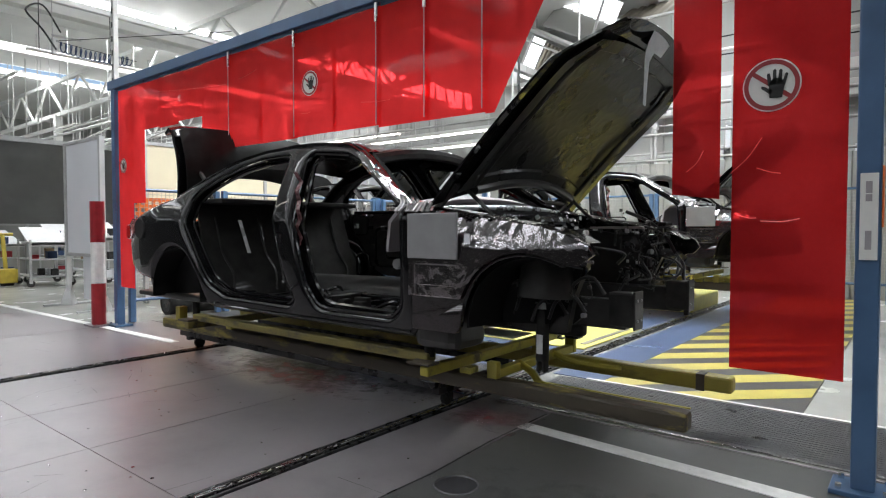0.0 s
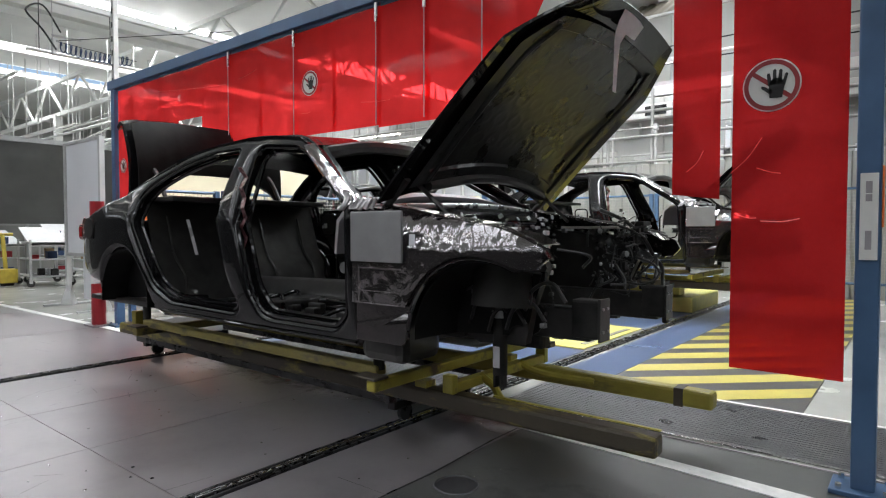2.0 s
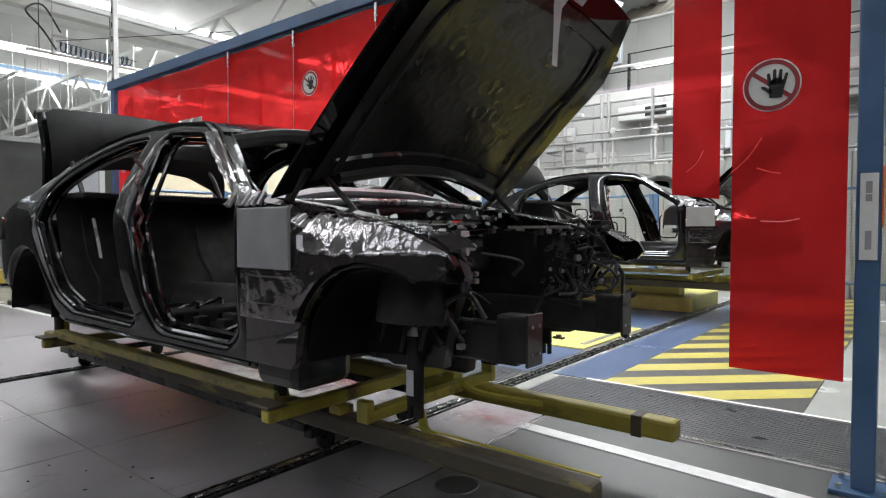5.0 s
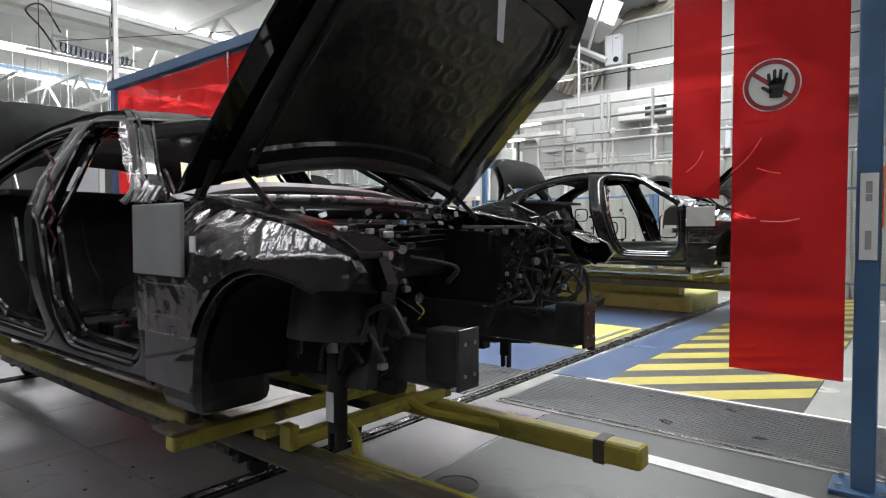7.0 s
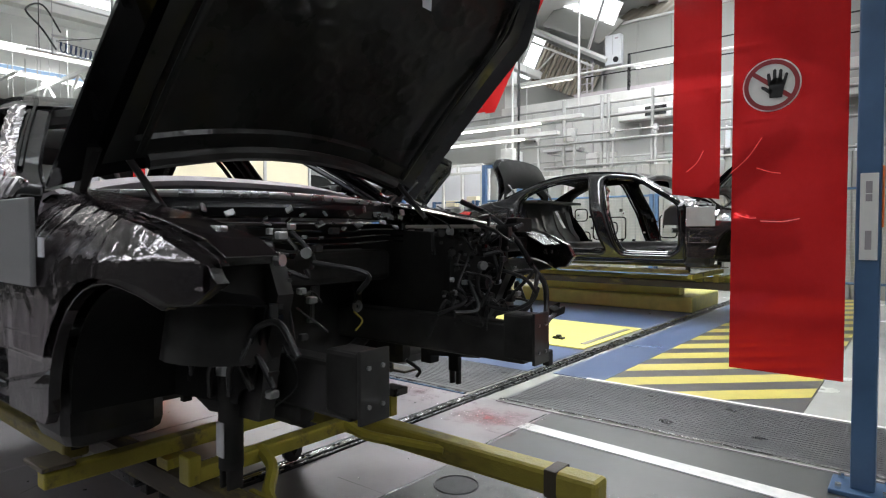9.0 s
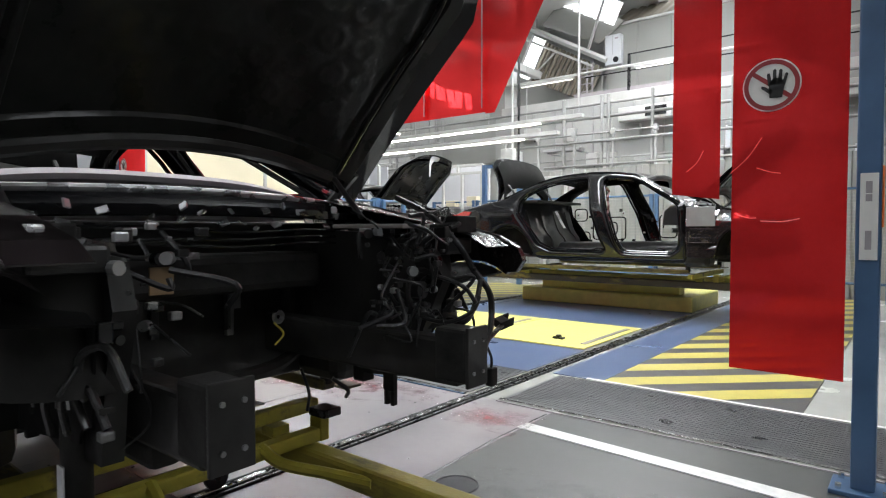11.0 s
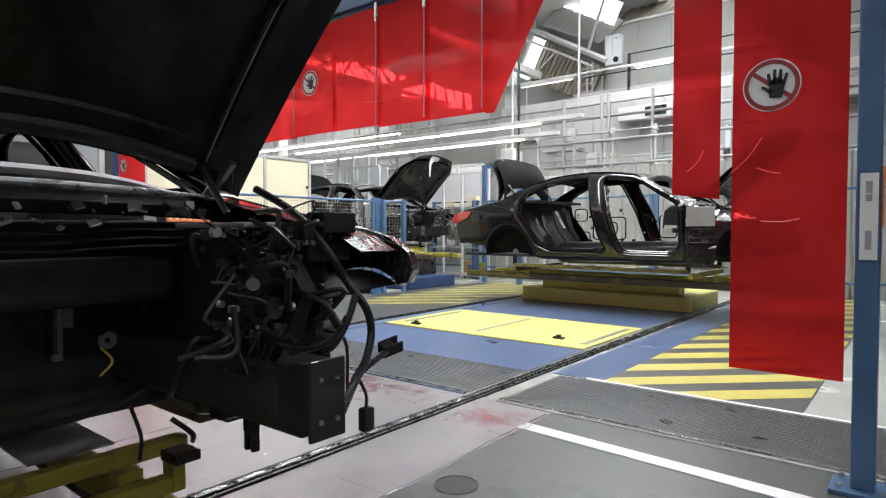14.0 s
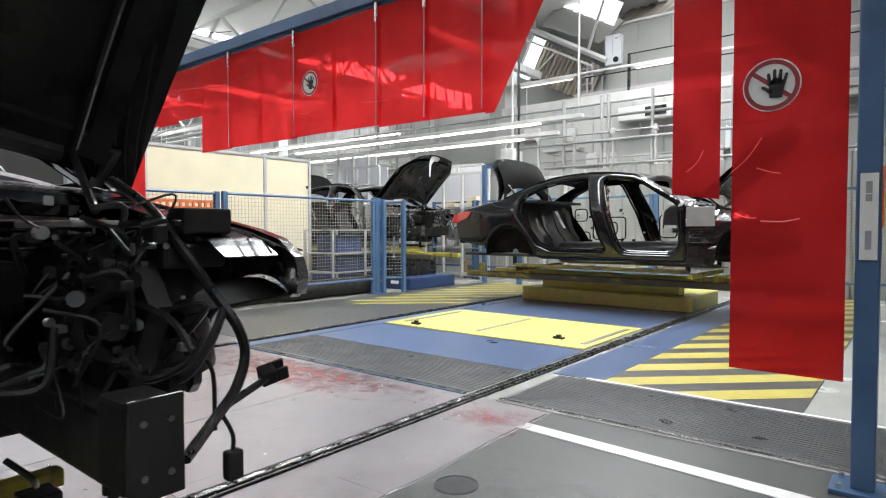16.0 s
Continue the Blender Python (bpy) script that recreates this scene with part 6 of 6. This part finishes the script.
    for k in range(26):
        x, z = rnd.uniform(-1.1, 0.95), rnd.uniform(0.66, 1.28)
        w, h = rnd.uniform(0.012, 0.05), rnd.uniform(0.012, 0.06)
        part("inner_bracket", bevelled_box(x, 0.775, z, x + w, 0.80 + 0.02 * rnd.random(), z + h, 0.004), rnd.choice(("paint_black", "paint_black", "primer_black", "alu", "silver")), car)
    for k in range(4):
        y = -0.62 + 0.41 * k
        part("seat_wall_rib", tube(bmesh.new(), bend([(-0.93, y, 0.64), (-0.97, y + 0.02, 0.80), (-1.09, y, 0.96), (-1.18, y - 0.01, 1.25)], 4), 0.012, 6), "primer_black", car, "", True)
    for x0, x1 in ((-0.70, 0.05), (0.20, 1.02)):
        part("floor_swage", pipe([(x0, -0.60, 0.61), ((x0 + x1) / 2, -0.66, 0.64), (x1, -0.60, 0.61)], 0.014), "paint_black", car, "", True)
        part("floor_swage", pipe([(x0, -0.40, 0.61), ((x0 + x1) / 2, -0.34, 0.66), (x1, -0.40, 0.61)], 0.014), "paint_black", car, "", True)
    # film, plate and tape on the near side
    part("cover_plate", bevelled_box(1.255, -0.966, 1.0, 1.585, -0.952, 1.235, 0.004), "grey_plate", car, "flat grey cover plate taped over the fender")
    part("tag", boxes((1.63, -0.962, 1.08, 1.66, -0.957, 1.13)), "white_tape", car, "small white tag")
    rnd = random.Random(7)
    for k in range(9):
        x = 1.17 + 0.025 * k
        pts = [(x + rnd.uniform(-0.02, 0.02), -0.90 + rnd.uniform(-0.02, 0.01), 1.34 - 0.3 * (x - 1.17)), (x + 0.02, -0.935 + rnd.uniform(-0.01, 0.01), 1.29), (x + rnd.uniform(-0.01, 0.03), -0.955, 1.245)]
        part("film_fold", tube(bmesh.new(), bend(pts, 3), rnd.uniform(0.008, 0.016), 6), "clear_wrap", car, "crumpled clear film", True)
    skin = bmesh.new()
    rows = []
    for i in range(73):
        x = 1.245 + (2.235 - 1.245) * i / 72
        top = 1.285 - 0.16 * (x - 1.25) - 0.05 * max(0.0, (x - 2.0) / 0.23) ** 2
        low = 0.80 if x < 1.585 else 0.655 + math.sqrt(max(0.0, 0.385 ** 2 - (x - 1.95) ** 2))
        low = max(low, 0.80 if x < 2.1 else 0.99)
        row = []
        for j in range(35):
            f = j / 34
            z = low + (top - low) * f
            y = 0.938 - 3.2 * max(0, z - 1.03) ** 2 - 0.10 * max(0, (x - 1.95) / 0.3) ** 2
            n1 = noise.noise(Vector((x * 9, z * 5, 3.1)))
            n2 = noise.noise(Vector((x * 26 + 4 * n1, z * 9, 7.7)))
            y += 0.005 + 0.008 * abs(n1) + 0.007 * abs(n2)
            row.append((x, -y, z))
        end = row[-1]
        row += [(end[0], end[1] + 0.03 * k, end[2] + 0.006 * k - 0.004 * k * k + 0.006 * noise.noise(Vector((x * 20, k * 1.7, 1.0)))) for k in (1, 2, 3, 4)]
        rows.append(row)
    part("wrap_film", sheet(skin, rows), "wrap_film", car, "wrinkled clear film over the fender", True)
    pill = bmesh.new()
    rows = []
    for i in range(40):
        f = i / 39
        x, z = 1.24 - 0.62 * f, 1.27 + 0.36 * f
        rows.append([(x + 0.03 * (g - 0.5), -(0.96 - 0.34 * ((z - 1.2) / 0.55) ** 1.35 + 0.008 + 0.010 * noise.noise(Vector((f * 14, g * 3, 0.3))) - 0.05 * g * g), z + 0.022 * g) for g in [k / 9 for k in range(10)]])
    part("wrap_film", sheet(pill, rows), "wrap_film", car, "wrinkled clear film along the windscreen pillar", True)
    for x0, z0, x1, z1 in ((1.29, 0.80, 1.54, 0.806), (1.29, 0.965, 1.56, 0.973), (1.285, 0.80, 1.291, 0.97), (1.29, 0.86, 1.54, 0.864)):
        part("film_edge", boxes((x0, -0.945, z0, x1, -0.937, z1), bevel=0.002), "clear_wrap", car)
    tape = []
    for k in range(12):
        z = 0.86 + 0.06 * k
        x = 0.22 + 0.012 * math.sin(k * 2.1)
        y = -0.875 + 0.016 * math.sin(k * 3.3)
        tape.append([(x - 0.016, y, z), (x + 0.016, y + 0.004, z)])
    part("pillar_tape", thicken(sheet(bmesh.new(), tape), 0.003), "pink_tape", car, "strip of crinkled reddish tape")
    damper = empty("damper")
    damper.parent = car
    part("rod", tube(bmesh.new(), [(1.84, -0.55, 0.46), (1.84, -0.55, 1.0)], 0.035, 12), "matte_black", damper, "", True)
    part("collar", tube(bmesh.new(), [(1.84, -0.55, 0.735), (1.84, -0.55, 0.77)], 0.043, 14), "silver", damper, "bright metal collar")
    part("label", boxes((1.825, -0.588, 0.50, 1.86, -0.584, 0.60)), "white_tape", damper, "white paper label")
    part("fork", boxes((1.815, -0.575, 0.40, 1.83, -0.525, 0.48), (1.85, -0.575, 0.40, 1.865, -0.525, 0.48), bevel=0.005), "matte_black", damper)
    add_engine_bay(car, 11)
    add_loom(car)
    add_hood(car)
    add_trunk_lid(car, *((0.20, 0.03) if far_doors else (0.05, 0.11)))
    return car


def build_skid():
    s = tagged(empty("skid_carrier"), "worn yellow steel skid carrying a car body", "skid")
    for y in (-0.44, 0.41):
        run = bmesh.new()
        box(run, -2.40, y - 0.05, 0.20, 2.56, y + 0.05, 0.295, bevel=0.018)
        part("runner", run, "dirty_skid" if y < 0 else "worn_runner", s, "yellow skid runner blackened with dirt")
    part("end_cap", boxes((2.36, 0.358, 0.198, 2.41, 0.462, 0.297), bevel=0.003), "dirty_skid", s, "dirty worn band round the runner")
    part("runner_edge", boxes((1.7, -0.40, 0.296, 2.55, -0.385, 0.302)), "yellow_steel", s)
    # side beams and rear cross beam carry the yellow with shade painted in
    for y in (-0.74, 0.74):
        part("side_beam", bevelled_box(-1.30, y - 0.04, 0.40, 1.24, y + 0.04, 0.455), "shaded_yellow", s)
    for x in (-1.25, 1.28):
        part("cross_beam", bevelled_box(x - 0.03, -0.86, 0.345, x + 0.03, 0.62, 0.402, 0.008), "yellow_steel" if x > 0 else "shaded_yellow", s)
        for y in (-0.82, 0.82):
            part("pad_plate", bevelled_box(x - 0.12, y - 0.05, 0.404, x + 0.04, y + 0.05, 0.418, 0.005), "dirty_skid", s)
            part("support_pad", tube(bmesh.new(), [(x - 0.06, y * 0.9, 0.43), (x - 0.06, y * 0.9, 0.56)], 0.03, 12), "matte_black", s, "black rubber pad")
    part("cross_beam", bevelled_box(1.46, -0.50, 0.297, 1.52, 0.50, 0.35, 0.008), "yellow_steel", s)
    for y in (-0.50, 0.46):
        part("lug", boxes((1.455, y - 0.01, 0.297, 1.525, y + 0.035, 0.395), bevel=0.006), "yellow_steel", s)
    part("stop_lug", boxes((1.46, 0.44, 0.395, 1.56, 0.53, 0.43), bevel=0.006), "rail_steel", s, "dark stop lug")
    for y in (-0.44, 0.41):
        sgn = 1 if y < 0 else -1
        part("brace", pipe([(1.50, y + sgn * 0.22, 0.34), (1.60, y + sgn * 0.20, 0.30), (1.72, y + sgn * 0.10, 0.265), (1.90, y + sgn * 0.04, 0.255)], 0.022), "yellow_steel", s, "", True)
        for x in (-1.25, 1.28):
            part("stud_post", boxes((x - 0.04, y - 0.04, 0.29, x + 0.04, y + 0.04, 0.33)), "yellow_steel", s)
    tagged(part("tray", boxes((0.75, 0.14, 0.405, 1.22, 0.40, 0.412)), "white_paint", s), "white sheet lying on the skid")
    part("rear_post", boxes((-2.16, -0.48, 0.29, -2.08, -0.40, 0.42), bevel=0.006), "yellow_steel", s)
    return s


def build_trolley():
    t = tagged(empty("transfer_trolley"), "low dark steel transfer trolley under the skid", "trolley")
    for y in (-0.44, 0.41):
        part("cross_bar", boxes((-2.1, y - 0.03, 0.15, 1.04, y + 0.03, 0.198), bevel=0.006), "rail_steel", t)
    for x in (-2.05, 1.0):
        part("long_bar", boxes((x - 0.03, -0.42, 0.10, x + 0.03, 0.40, 0.149), bevel=0.006), "rail_steel", t)
        for y in (-0.30, 0.30):
            part("wheel", tube(bmesh.new(), [(x - 0.012, y, 0.066), (x + 0.012, y, 0.066)], 0.054, 16), "rail_steel", t)
    return t


CAR = Vector((-3.4, 3.34, 0.0))
car = build_car()
skid = build_skid()
trolley = build_trolley()

FAR = Vector((-3.51, 8.50, 0.19))
far_car = build_car(False)
far_car.matrix_world = Matrix.Translation(FAR)
far_skid = copy_thing(skid, Matrix.Translation(FAR))
lift_block = tagged(empty("lift_block"), "chunky yellow steel lift block under the car", "lift block")
part("block", boxes((-5.18, 8.57, 0.0, -2.46, 9.9, 0.215), bevel=0.02), "yellow_floor", lift_block)
part("top_pad", boxes((-4.9, 8.75, 0.215, -2.7, 9.0, 0.389), bevel=0.008), "hazard_yellow", lift_block)
third_car = copy_thing(far_car, Matrix.Translation((-9.89, 9.28, 0.38)))
third_skid = copy_thing(skid, Matrix.Translation((-9.89, 9.28, 0.38)))
base = tagged(empty("pedestal"), "dark blue steel base box under a car", "base")
part("box", boxes((-11.5, 8.5, 0.0, -7.6, 9.9, 0.22), bevel=0.02), "blue_crate", base)
part("top_rail", boxes((-11.0, 8.75, 0.22, -8.0, 9.75, 0.579)), "rail_steel", base)
for k in range(4):
    part("label", boxes((-9.3 + 0.4 * k, 8.490, 0.10, -9.1 + 0.4 * k, 8.497, 0.16)), "sign_white", base)
fourth_car = copy_thing(far_car, Matrix.Translation((-13.6, 11.6, 0.16)))
stand = tagged(part("car_stand", boxes((-15.2, 11.0, 0, -12.4, 12.2, 0.355), bevel=0.02), "rail_steel"), "dark steel stand under a car body", "stand")


def motions():
    speed = 0.203
    end = Vector((0, -speed * 16.0, 0))
    for ob in (car, skid, trolley):
        walk(ob, [(0.0, Matrix.Translation(CAR)), (8.0, Matrix.Translation(CAR + end * 0.5)), (16.0, Matrix.Translation(CAR + end))])


motions()
